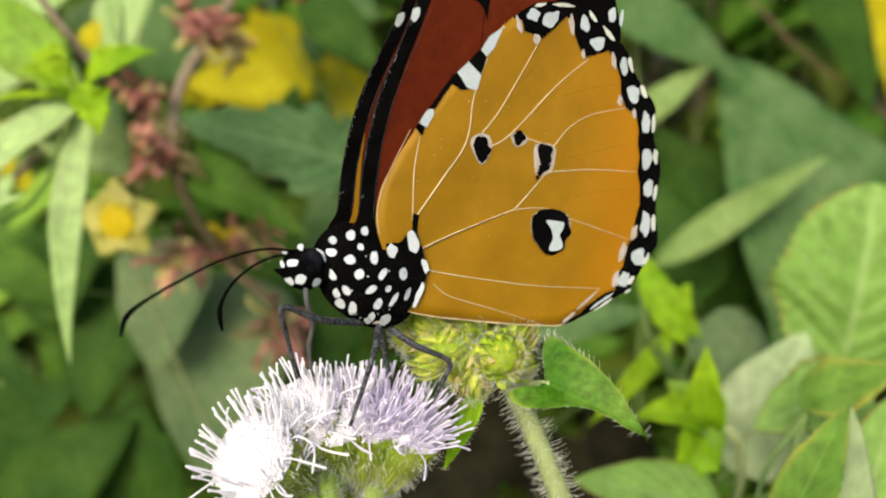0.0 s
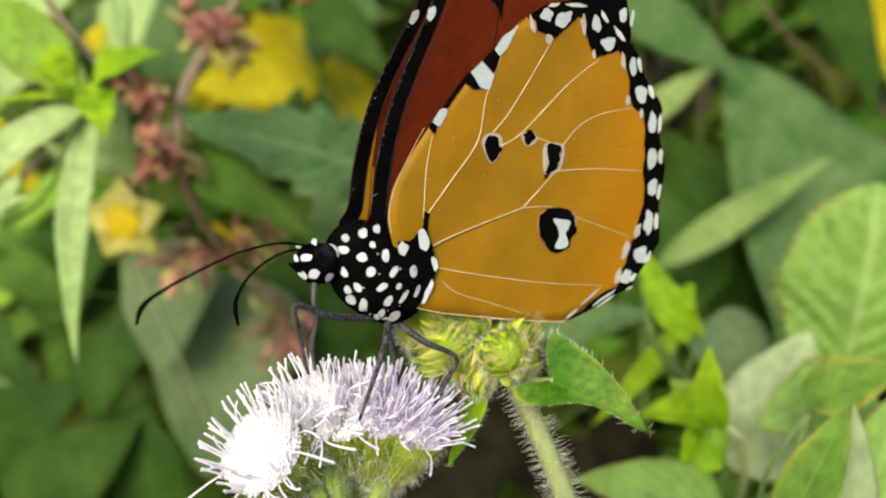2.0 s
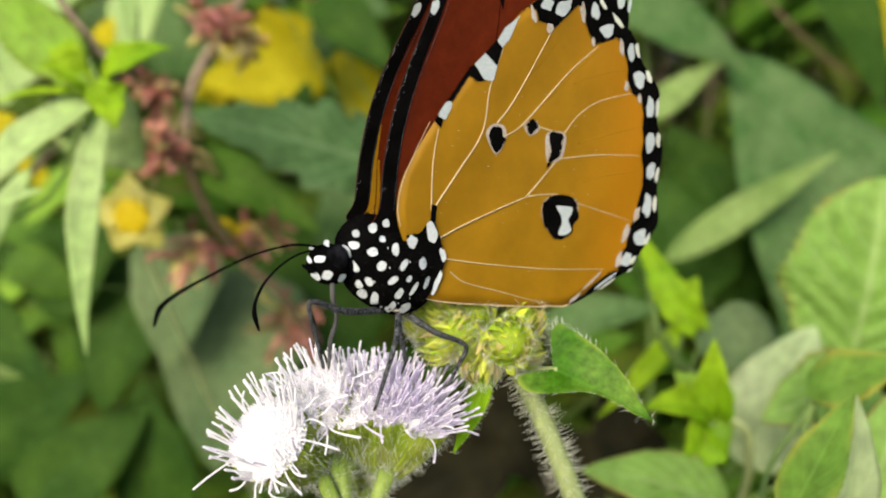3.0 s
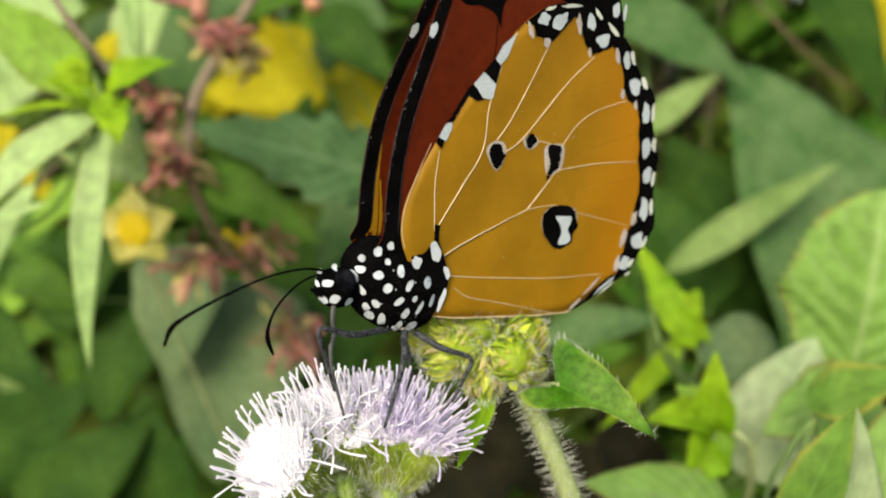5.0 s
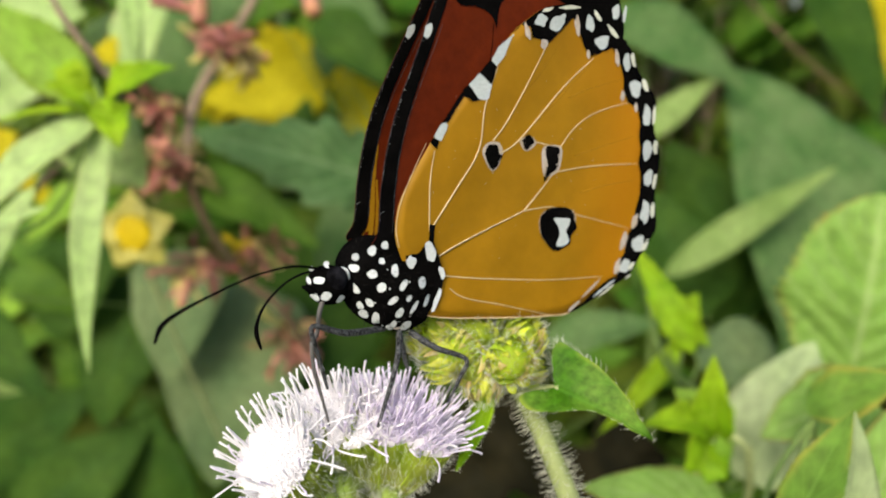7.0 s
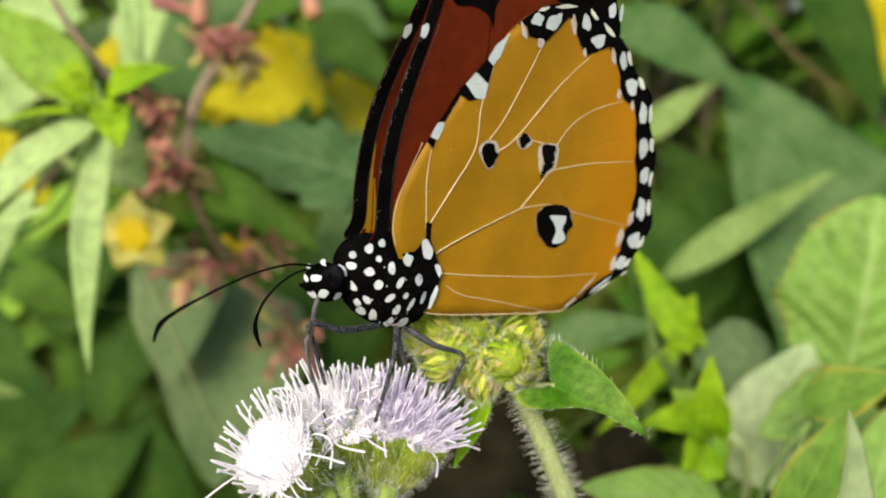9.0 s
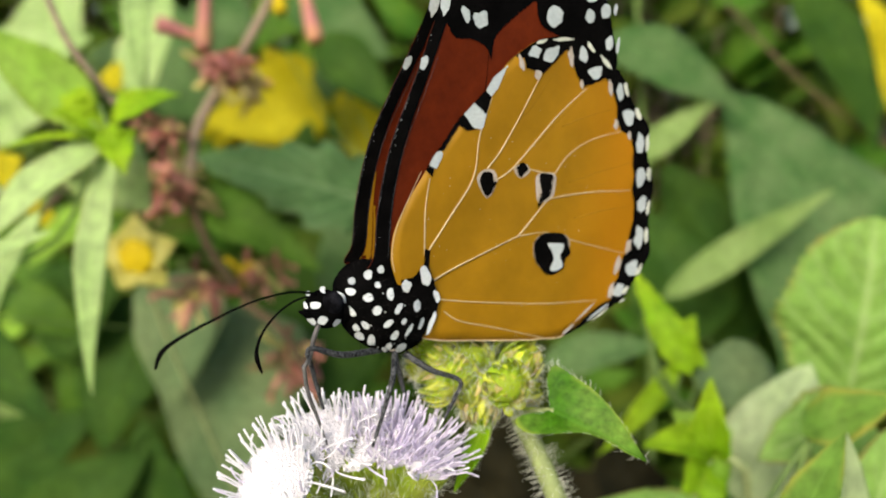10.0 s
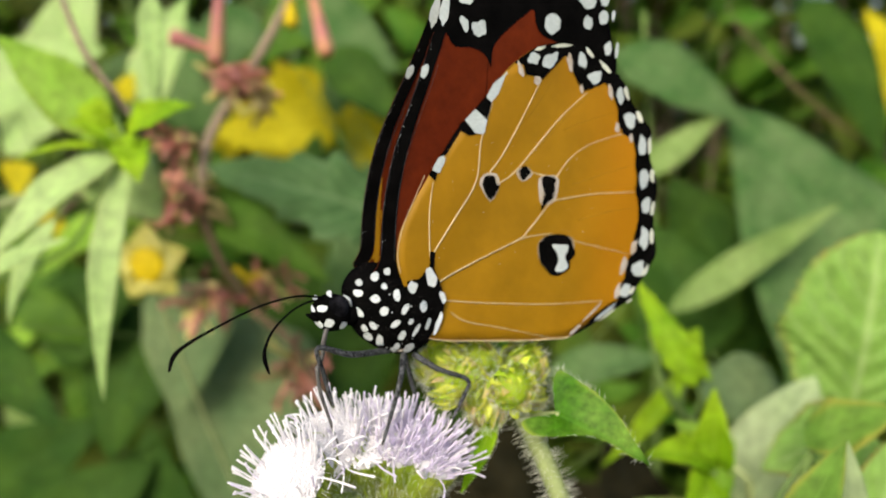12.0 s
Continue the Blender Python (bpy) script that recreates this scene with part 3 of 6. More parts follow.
def lobed_leaf(parent, mat, base, tip, face, halves, label, along=40, across=8, thick=0.0002):
    """A leaf with two rounded lobes behind its stalk: each half has its rim (along, across, in millimetres) and its own fold."""
    base, axis = Vector(base), (Vector(tip) - Vector(base))
    length = axis.length
    axis.normalize()
    up = Vector(face)
    up = (up - axis * up.dot(axis)).normalized()
    side = axis.cross(up)
    bm = bmesh.new()
    layer = bm.loops.layers.uv.verify()
    rows = []
    for sign, fold, rim in halves:
        out = side * (sign * math.cos(radians(fold))) + up * math.sin(radians(fold))
        curve = spline([(a * MM, c * MM, 0) for a, c in rim], 8)
        grid = []
        for i in range(along + 1):
            s = i / along * (len(curve) - 1)
            k = min(int(s), len(curve) - 2)
            edge = curve[k].lerp(curve[k + 1], s - k)
            u = max(0.0, (i / along - 0.3) / 0.7)
            tooth = 0.00013 * ((i * 0.5) % 1.0 - 0.25)
            row = []
            for v in range(across + 1):
                f = v / across
                a, c = u * length + (edge.x - u * length) * f, (edge.y + (tooth if v == across else 0)) * f
                ripple = 0.00035 * noise.noise(Vector((a * 420, c * 420 * sign, 3))) + 0.0004 * f * (1 - f) * abs(math.sin(a * 1500 + sign))
                sag = -0.0011 * math.sin(math.pi * min(1.0, max(0.0, a / length)))
                row.append((base + axis * a + out * c + up * (ripple * min(1.0, 3 * f) - sag), (i / along, 0.5 + 0.5 * sign * f)))
            grid.append(row)
        rows.append((sign, grid))
    for under in (0, 1):
        for sign, grid in rows:
            made = [[bm.verts.new(p - up * thick * under) for p, _ in row] for row in grid]
            for i in range(along):
                for v in range(across):
                    corner = ((i, v), (i + 1, v), (i + 1, v + 1), (i, v + 1))
                    corner = corner if (sign > 0) == (under == 0) else corner[::-1]
                    f = bm.faces.new([made[a][b] for a, b in corner])
                    for loop, (a, b) in zip(f.loops, corner):
                        loop[layer].uv = grid[a][b][1]
    bmesh.ops.remove_doubles(bm, verts=bm.verts, dist=0.000002)
    return part("leaf", bm, mat, parent, label), [(row[-1][0], row[-1][0] - row[-3][0]) for _, grid in rows for row in grid]


folded, rim_spots = lobed_leaf(bud_plant, SOFT, (0.0144, 0.0042, 0.4302), (0.0264, -0.0004, 0.4251), (0.21, -0.86, 0.62), (
    (-1, 16, [(-0.20, 0.22), (-1.08, 1.64), (-2.11, 3.17), (-2.49, 4.73), (-1.95, 5.61), (-0.55, 5.60), (1.40, 5.30), (4.12, 4.69), (7.58, 3.30), (10.70, 1.70), (13.82, 0.00)]),
    (1, 14, [(-0.34, 0.52), (-1.45, 1.33), (-2.88, 2.64), (-3.38, 3.83), (-2.33, 4.68), (-0.79, 4.54), (1.76, 3.09), (4.57, 1.29), (7.78, 0.45), (11.28, 0.43), (13.82, 0.00)])),
    "bright green hairy lobed leaf folded along its midrib")
stalk(bud_plant, [(0.0111, 0.0076, 0.4283), (0.0133, 0.0055, 0.4293), (0.0150, 0.0042, 0.4301)], [0.0007, 0.0006, 0.0005], STALK, "leaf_stalk")
small = leaf(bud_plant, FRESH, (0.0063, 0.0067, 0.4287), (0.0015, 0.0003, 0.4204), 0.0037, face=(-0.6, -0.75, 0.1), fold=14, droop=-0.05, shape="lance", along=24)
rng = random.Random(31)
bm = bmesh.new()
hairs(bm, [rng.choice(rim_spots) for _ in range(120)], 0.0010, 0.000026, rng, 0.6)
part("fine_hair", bm, HAIR, folded, kind="stuff")
rng = random.Random(32)
bm = bmesh.new()
across = 9
rows_n = len(small.data.vertices) // 2 // across
spots_on_rim = []
for _ in range(90):
    k = rng.randrange(rows_n) * across
    v, w = (small.data.vertices[k + n].co for n in ((0, 4) if rng.random() < 0.5 else (8, 4)))
    spots_on_rim.append((v + ORIGIN[small.name], v - w))
hairs(bm, spots_on_rim, 0.0009, 0.000022, rng, 0.5)
part("fine_hair", bm, HAIR, small, kind="stuff")

# ---- pale serrated weed ----
weed = thing("serrated_weed", (-0.27, 0.28, 0.0), "tall weed with long pale green serrated leaves and fresh tip", "weed")
NODE = (-0.0954, 0.1330, 0.4536)
stalk(weed, [(-0.0946, 0.1331, 0.4579), NODE, (-0.1198, 0.1577, 0.4416), (-0.26, 0.28, 0.36), (-0.27, 0.28, -0.004)], [0.0012, 0.0016, 0.0018, 0.0022, 0.003], STALK)
leaf(weed, PALE, NODE, (-0.0965, 0.1057, 0.3868), 0.0100, face=(0.15, -0.95, 0.3), fold=10, droop=0.05, sweep=0.03, teeth=16, tooth=0.035, along=48)
leaf(weed, PALE, (-0.0962, 0.1332, 0.4544), (-0.1289, 0.1114, 0.4234), 0.0164, face=(-0.2, -0.7, 0.7), fold=12, droop=0.08, teeth=16, tooth=0.03, along=48)
leaf(weed, SPRING, (-0.1012, 0.1385, 0.4588), (-0.1336, 0.1387, 0.4868), 0.0201, face=(-0.3, -0.7, 0.5), fold=10, droop=0.05, teeth=14, tooth=0.05, along=42)
leaf(weed, FRESH, (-0.0944, 0.1300, 0.4581), (-0.0718, 0.1242, 0.4674), 0.0115, face=(-0.15, -0.8, 0.6), fold=22, droop=0.12, teeth=9, tooth=0.12, along=54, wave=0.08, uneven=0.2)
leaf(weed, FRESH, (-0.0947, 0.1285, 0.4563), (-0.1066, 0.1220, 0.4628), 0.0116, face=(0.1, -0.6, 0.8), fold=18, droop=0.08, teeth=9, tooth=0.12, along=54, wave=0.08, uneven=0.2, shape="ovate")
leaf(weed, FRESH, (-0.0920, 0.1277, 0.4572), (-0.0864, 0.1176, 0.4465), 0.0108, face=(0.2, -0.9, 0.3), fold=18, droop=0.1, teeth=9, tooth=0.12, along=54, wave=0.08, uneven=0.2, shape="ovate")
leaf(weed, FRESH, (-0.0977, 0.1311, 0.4545), (-0.1243, 0.1242, 0.4518), 0.0040, face=(0, -0.4, 0.9), fold=14, droop=0.1)
leaf(weed, FRESH, (-0.0999, 0.1303, 0.4593), (-0.1076, 0.1394, 0.4698), 0.0085, face=(0, -0.9, 0.2), fold=20, shape="ovate", teeth=8, tooth=0.05, along=26)
leaf(weed, PALE, (-0.1319, 0.1101, 0.4183), (-0.1021, 0.1067, 0.4327), 0.0091, face=(0.1, -0.6, 0.8), fold=12, droop=0.06)
leaf(weed, PALE, (-0.1186, 0.1653, 0.4507), (-0.1015, 0.1712, 0.4263), 0.0282, face=(-0.1, -0.9, 0.4), fold=6, shape="ovate")
leaf(weed, PALE, (-0.0988, 0.1687, 0.5020), (-0.0945, 0.1551, 0.4666), 0.0091, face=(0.3, -0.9, 0.2), fold=10)
leaf(weed, PALE, (-0.1200, 0.1347, 0.4330), (-0.1303, 0.1218, 0.4041), 0.0097, face=(-0.3, -0.8, 0.4), fold=10)

leaf(weed, FRESH, (-0.0987, 0.1280, 0.4602), (-0.1064, 0.1280, 0.4670), 0.0077, face=(0.1, -0.85, 0.5), fold=10, shape="ovate", teeth=8, tooth=0.09, along=40, across=6, wave=0.12, uneven=0.3, quilt=0.14)
leaf(weed, FRESH, (-0.0933, 0.1240, 0.4590), (-0.0883, 0.1240, 0.4483), 0.0085, face=(0.3, -0.9, 0.1), fold=10, shape="ovate", teeth=9, tooth=0.09, along=44, across=6, wave=0.1, uneven=0.3, quilt=0.18)
leaf(weed, SPRING, (-0.0966, 0.1260, 0.4581), (-0.1058, 0.1260, 0.4584), 0.0069, face=(0.0, -0.6, 0.8), fold=10, shape="ovate", teeth=8, tooth=0.09, along=40, across=6, wave=0.12, uneven=0.3, quilt=0.14)

# ---- stem with red calyces and tubular pink flowers ----
spike = thing("red_flower_spike", (-0.02, 0.33, 0.0), "brown woody flower spike with whorls of dry red calyces", "flower")
pts = [(-0.0732, 0.2874, 0.5200), (-0.0874, 0.2738, 0.4887), (-0.1023, 0.2642, 0.4642), (-0.1110, 0.2546, 0.4439), (-0.1125, 0.2445, 0.4179)]
stalk(spike, pts, [0.0020, 0.0024, 0.0026, 0.0026, 0.0024], BROWN_STALK)
pts = [(-0.1125, 0.2449, 0.4191), (-0.1016, 0.2381, 0.3941), (-0.0854, 0.2343, 0.3721), (-0.0598, 0.2291, 0.3409), (-0.025, 0.33, 0.14), (-0.02, 0.33, -0.004)]
stalk(spike, pts, [0.0022, 0.0020, 0.0019, 0.002, 0.003, 0.004], DARK_STALK)


def whorl(center, count, spread, size, seed, mat=CALYX, down=0.5):
    """Dry calyces round the stem: slender ribbed trumpets, red, pink and straw-coloured."""
    rng = random.Random(seed)
    center = Vector(center)
    for _ in range(int(count * 1.25)):
        way = Vector((rng.gauss(0, 0.8), rng.gauss(-0.3, 0.6), rng.gauss(0, 0.6) - down)).normalized()
        foot = center + Vector((rng.uniform(-1, 1), rng.uniform(-1, 1), rng.uniform(-1, 1))) * spread * 0.30
        long = size * rng.uniform(0.7, 1.7)
        wide = size * rng.uniform(0.08, 0.14)
        bend = Vector((rng.uniform(-1, 1), rng.uniform(-1, 1), rng.uniform(-1, 1))) * long * 0.10
        bm = bmesh.new()
        tube(bm, [foot, foot + way * long * 0.35 + bend, foot + way * long * 0.8 + bend, foot + way * long], [wide * 0.45, wide, wide * 1.15, wide * 0.35], 7, 2)
        part("calyx", bm, rng.choice((mat, mat, mat, PINK, DRY, BRACT_TAN)), spike)


whorl((-0.0999, 0.2650, 0.4752), 34, 0.0213, 0.0100, 41)
whorl((-0.0874, 0.2686, 0.4690), 22, 0.0188, 0.0095, 46, DRY)
whorl((-0.1216, 0.2505, 0.4479), 24, 0.0185, 0.0110, 42)
whorl((-0.1213, 0.2427, 0.4305), 26, 0.0222, 0.0130, 43, PINK, 0.7)
whorl((-0.1162, 0.2435, 0.4218), 26, 0.0222, 0.0110, 44)
whorl((-0.1052, 0.2327, 0.3816), 26, 0.0271, 0.0105, 45)
whorl((-0.0810, 0.2452, 0.3819), 16, 0.0247, 0.0110, 47, CALYX, 0.0)
whorl((-0.0658, 0.2360, 0.3476), 26, 0.0271, 0.0110, 48)
whorl((-0.0861, 0.2511, 0.3843), 6, 0.0148, 0.0120, 49, PETAL_EYE, 0.0)


def tubular_flower(base, tip, size, mat):
    base, tip = Vector(base), Vector(tip)
    bm = bmesh.new()
    tube(bm, [base, base.lerp(tip, 0.5), base.lerp(tip, 0.88), tip], [size * 0.5, size * 0.7, size, size * 0.8], 9, 4)
    part("tubular_flower", bm, mat, spike)


tubular_flower((-0.1062, 0.2786, 0.5259), (-0.1066, 0.2618, 0.4823), 0.0038, PINK)
tubular_flower((-0.1080, 0.2662, 0.4872), (-0.1262, 0.2617, 0.4935), 0.0040, PINK)
tubular_flower((-0.0680, 0.2881, 0.5225), (-0.0576, 0.2710, 0.4859), 0.0040, PINK)
tubular_flower((-0.0784, 0.2874, 0.5200), (-0.0748, 0.2796, 0.4987), 0.0036, PETAL_EYE)
tubular_flower((-0.1115, 0.2748, 0.4924), (-0.1088, 0.2689, 0.4820), 0.0036, PETAL_EYE)

leafy = thing("yellowing_weed", (-0.10, 0.80, 0.0), "tall weed with yellow leaves and dull green tips", "weed")
stalk(leafy, [(-0.10, 0.78, 0.66), (-0.105, 0.79, 0.3), (-0.10, 0.80, -0.004)], [0.002, 0.003, 0.004], BROWN_STALK)
leaf(leafy, YELLOW, (-0.2144, 0.7434, 0.4832), (-0.1287, 0.7018, 0.4053), 0.0640, face=(0.1, -0.9, 0.3), fold=8, shape="ovate", wave=0.08, uneven=0.3)
leaf(leafy, YELLOW, (-0.2557, 0.7175, 0.3864), (-0.1516, 0.7152, 0.4552), 0.0640, face=(0.1, -0.9, 0.3), fold=8, shape="ovate", wave=0.08, uneven=0.3)
leaf(leafy, DEEP, (-0.1197, 0.5541, 0.3947), (-0.1126, 0.5638, 0.4312), 0.0236, face=(0.1, -0.9, 0.3), fold=8, shape="ovate")
leaf(leafy, DUSKY, (-0.0949, 0.6422, 0.4919), (-0.1155, 0.6262, 0.4322), 0.0361, face=(0.1, -0.9, 0.3), fold=8)

# ---- small yellow flower ----
yellow = thing("yellow_flower", (-0.09, 0.30, 0.0), "small five-petalled pale yellow flower with deeper yellow centre", "flower")
center = Vector((-0.1245, 0.2128, 0.3998))
stalk(yellow, [center + Vector((0, 0.004, 0)), center + Vector((0.004, 0.02, -0.05)), (-0.088, 0.31, 0.12), (-0.09, 0.30, -0.004)], [0.0010, 0.0010, 0.0012, 0.0015], STALK)
for k in range(5):
    a = 2 * math.pi * k / 5 + 0.35
    way = Vector((math.cos(a), 0.1, math.sin(a)))
    bm = bmesh.new()
    leaf_blade(bm, center + way * 0.001, center + way * 0.0172, 0.0165, face=(0.1, -1, 0.25), fold=6, droop=0.06, shape="lance", along=14, across=3)
    part("petal", bm, PETAL, yellow)
bm = bmesh.new()
blob(bm, center + Vector((0, -0.001, 0)), (0.0075, 0.0018, 0.0075), None, 18, 10, 0.15)
part("flower_eye", bm, PETAL_EYE, yellow)

# ---- leaves round about, each plant a thing ----
backdrop_plant = thing("broadleaf_weed", (0.0, 0.36, 0.0), "broad-leaved green weed with some yellowed leaves", "weed")
HUB = (-0.01, 0.37, 0.40)
stalk(backdrop_plant, [HUB, (-0.005, 0.375, 0.2), (0.0, 0.36, -0.004)], [0.002, 0.003, 0.004], PETIOLE)
leaf(backdrop_plant, BLUISH, (-0.0268, 0.2341, 0.4177), (-0.1001, 0.2203, 0.4397), 0.0346, "dark green leaf with scalloped edge", face=(0.1, -0.9, 0.45), fold=6, droop=0.03, shape="ovate", teeth=5, tooth=0.13, along=60, across=8, quilt=0.10, uneven=0.3, wave=0.06)
leaf(backdrop_plant, YELLOW, (-0.1052, 0.6302, 0.4471), (-0.2205, 0.6147, 0.4278), 0.0876, face=(0.1, -0.9, 0.3), fold=8, shape="ovate", wave=0.05)
leaf(backdrop_plant, YELLOW, (-0.0526, 0.6715, 0.3692), (-0.1114, 0.6939, 0.4530), 0.0560, face=(0.2, -0.9, 0.3), fold=8, shape="ovate", wave=0.05)
leaf(backdrop_plant, YELLOW, (-0.0694, 0.6584, 0.3205), (-0.1198, 0.6816, 0.4070), 0.0504, face=(0.2, -0.9, 0.3), fold=8, shape="ovate")
leaf(backdrop_plant, GREEN, (-0.1183, 0.2601, 0.4179), (-0.0520, 0.2314, 0.3882), 0.0263, face=(0.2, -0.8, 0.5), fold=10, droop=0.06)
leaf(backdrop_plant, MISTY, (-0.1337, 0.2990, 0.3702), (-0.1390, 0.2715, 0.3062), 0.0474, face=(0.0, -0.9, 0.3), fold=8, shape="ovate")
leaf(backdrop_plant, MISTY, (-0.1089, 0.3231, 0.3441), (-0.1250, 0.2847, 0.2395), 0.0835, face=(0.1, -0.9, 0.3), fold=8, shape="ovate")
leaf(backdrop_plant, DEEP, (-0.0623, 0.3588, 0.3612), (-0.0920, 0.3075, 0.2472), 0.0842, face=(0.1, -0.9, 0.3), fold=8, shape="ovate")
leaf(backdrop_plant, DUSKY, (-0.0384, 0.3272, 0.3979), (-0.0693, 0.3152, 0.3531), 0.0340, face=(0.1, -0.9, 0.3), fold=8, shape="ovate")
leaf(backdrop_plant, DEEP, (-0.2138, 0.2346, 0.3615), (-0.1619, 0.2050, 0.3282), 0.0267, face=(0.1, -0.8, 0.5), fold=10)
leaf(backdrop_plant, DEEP, (-0.0792, 0.4147, 0.4929), (-0.0291, 0.3917, 0.4457), 0.0381, face=(0.1, -0.9, 0.3), fold=8)
leaf(backdrop_plant, DUSKY, (-0.1287, 0.4221, 0.5202), (-0.1571, 0.3980, 0.4691), 0.0415, face=(0.1, -0.9, 0.3), fold=8)
stalk(backdrop_plant, [(-0.2791, 0.3175, 0.2074), (-0.2200, 0.3173, 0.2452), (-0.1655, 0.3292, 0.2702), HUB], [0.0010, 0.0012, 0.0013, 0.002], DEEP)
stalk(weed, [(-0.1152, 0.1427, 0.4976), (-0.1090, 0.1406, 0.4823), (-0.1005, 0.1445, 0.4657), (-0.1041, 0.1554, 0.4524), (-0.24, 0.28, 0.37)], [0.0009, 0.0011, 0.0012, 0.0014], BROWN_STALK)

right_weed = thing("tall_leafy_weed", (0.16, 0.42, 0.0), "leafy green weed with long drooping leaves behind the flower", "weed")
stalk(right_weed, [(0.13, 0.45, 0.52), (0.15, 0.44, 0.3), (0.16, 0.42, -0.004)], [0.0015, 0.002, 0.003], PETIOLE)
leaf(right_weed, DUSKY, (0.2968, 0.3728, 0.2590), (0.1975, 0.4570, 0.4573), 0.1455, "broad dull green leaf with dark blemish", face=(0.1, -0.9, 0.4), fold=6, shape="ovate", along=26)
leaf(right_weed, LIGHT, (0.1353, 0.3622, 0.3354), (0.2400, 0.3747, 0.4014), 0.0234, face=(-0.1, -0.8, 0.6), fold=10, droop=0.04)
leaf(right_weed, DUSKY, (0.1090, 0.4357, 0.4937), (0.1920, 0.4125, 0.4459), 0.0442, face=(-0.1, -0.8, 0.5), fold=8)
leaf(right_weed, LIGHT, (0.1188, 0.3937, 0.4144), (0.1725, 0.4038, 0.4520), 0.0219, face=(-0.1, -0.8, 0.5), fold=8)
leaf(right_weed, DUSKY, (0.0428, 0.2210, 0.3495), (0.0914, 0.2137, 0.3608), 0.0203, face=(0, -0.7, 0.7), fold=10)
leaf(right_weed, DEEP, (0.2252, 0.4408, 0.2811), (0.1633, 0.4739, 0.4046), 0.0949, face=(0, -0.9, 0.4), fold=8, shape="ovate")
leaf(right_weed, DEEP, (0.1784, 0.4031, 0.2948), (0.1336, 0.4456, 0.3763), 0.0781, face=(0, -0.9, 0.4), fold=8, shape="ovate")
leaf(right_weed, YELLOW, (0.3782, 0.5174, 0.4125), (0.3296, 0.5494, 0.5320), 0.0486, face=(0, -0.9, 0.4), fold=8, shape="ovate")
leaf(right_weed, DEEP, (0.2810, 0.5517, 0.5405), (0.3314, 0.4961, 0.4104), 0.0530, face=(0, -0.9, 0.4), fold=8)
stalk(right_weed, [(0.2236, 0.5471, 0.5234), (0.2676, 0.5231, 0.4722), (0.3111, 0.5135, 0.4366), (0.3719, 0.5028, 0.3967)], [0.0014, 0.0014, 0.0014, 0.0014], DARK_STALK)

sprout = thing("fresh_sprout", (0.085, 0.16, 0.0), "young weed with glossy yellow-green upright leaves", "weed")
stalk(sprout, [(0.0635, 0.0867, 0.3892), (0.0659, 0.0860, 0.3788), (0.0781, 0.0861, 0.3636), (0.095, 0.16, 0.2), (0.085, 0.16, -0.004)], [0.0008, 0.0010, 0.0011, 0.0014, 0.002], STALK)
leaf(sprout, FRESH, (0.0672, 0.0840, 0.3791), (0.0650, 0.0840, 0.4008), 0.0101, face=(-0.45, -0.85, 0.2), fold=24, droop=0.08, shape="ovate", teeth=9, tooth=0.03, along=40, across=6, quilt=0.05, wave=0.05, uneven=0.15)
leaf(sprout, FRESH, (0.0652, 0.0840, 0.3821), (0.0478, 0.0780, 0.3858), 0.0109, face=(0.0, -0.55, 0.85), fold=20, droop=0.12, shape="ovate", teeth=9, tooth=0.03, along=40, across=6, quilt=0.06, wave=0.06, uneven=0.2)
leaf(sprout, SPRING, (0.0663, 0.0880, 0.3821), (0.0574, 0.0880, 0.3905), 0.0095, face=(-0.3, -0.75, 0.6), fold=16, droop=0.1, shape="ovate", teeth=8, tooth=0.03, along=36, across=6, quilt=0.06, wave=0.06, uneven=0.2)
leaf(sprout, FRESH, (0.0657, 0.0830, 0.3786), (0.0587, 0.0760, 0.3698), 0.0121, face=(0.1, -0.9, 0.4), fold=18, droop=0.1, shape="ovate", teeth=9, tooth=0.03, along=40, across=6, quilt=0.06, wave=0.06, uneven=0.2)
leaf(sprout, FRESH, (0.0671, 0.0850, 0.3806), (0.0713, 0.0850, 0.3867), 0.0055, face=(0.3, -0.8, 0.4), fold=18, droop=0.12, shape="ovate", teeth=6, tooth=0.05, along=26, across=4, wave=0.08)
leaf(sprout, FRESH, (0.0646, 0.0810, 0.3823), (0.0618, 0.0810, 0.3879), 0.0051, face=(-0.2, -0.8, 0.5), fold=22, droop=0.12, shape="ovate", teeth=6, tooth=0.05, along=26, across=4, wave=0.08)
leaf(sprout, SPRING, (0.0666, 0.0820, 0.3802), (0.0708, 0.0820, 0.3745), 0.0060, face=(0.3, -0.8, 0.5), fold=18, droop=0.1, shape="ovate", teeth=6, tooth=0.05, along=26, across=4, wave=0.08)
leaf(sprout, FRESH, (0.0763, 0.1313, 0.3818), (0.0610, 0.1495, 0.4109), 0.0117, face=(-0.2, -0.9, 0.3), fold=12, teeth=7, tooth=0.09, along=36, wave=0.1, uneven=0.3)
leaf(sprout, FRESH, (0.0682, 0.1408, 0.3978), (0.0819, 0.1327, 0.3831), 0.0106, face=(-0.2, -0.9, 0.3), fold=12, teeth=5, tooth=0.1, along=30, wave=0.1, uneven=0.3)
leaf(sprout, FRESH, (0.0762, 0.1376, 0.3859), (0.0479, 0.1294, 0.3551), 0.0081, face=(0.2, -0.9, 0.4), fold=12)

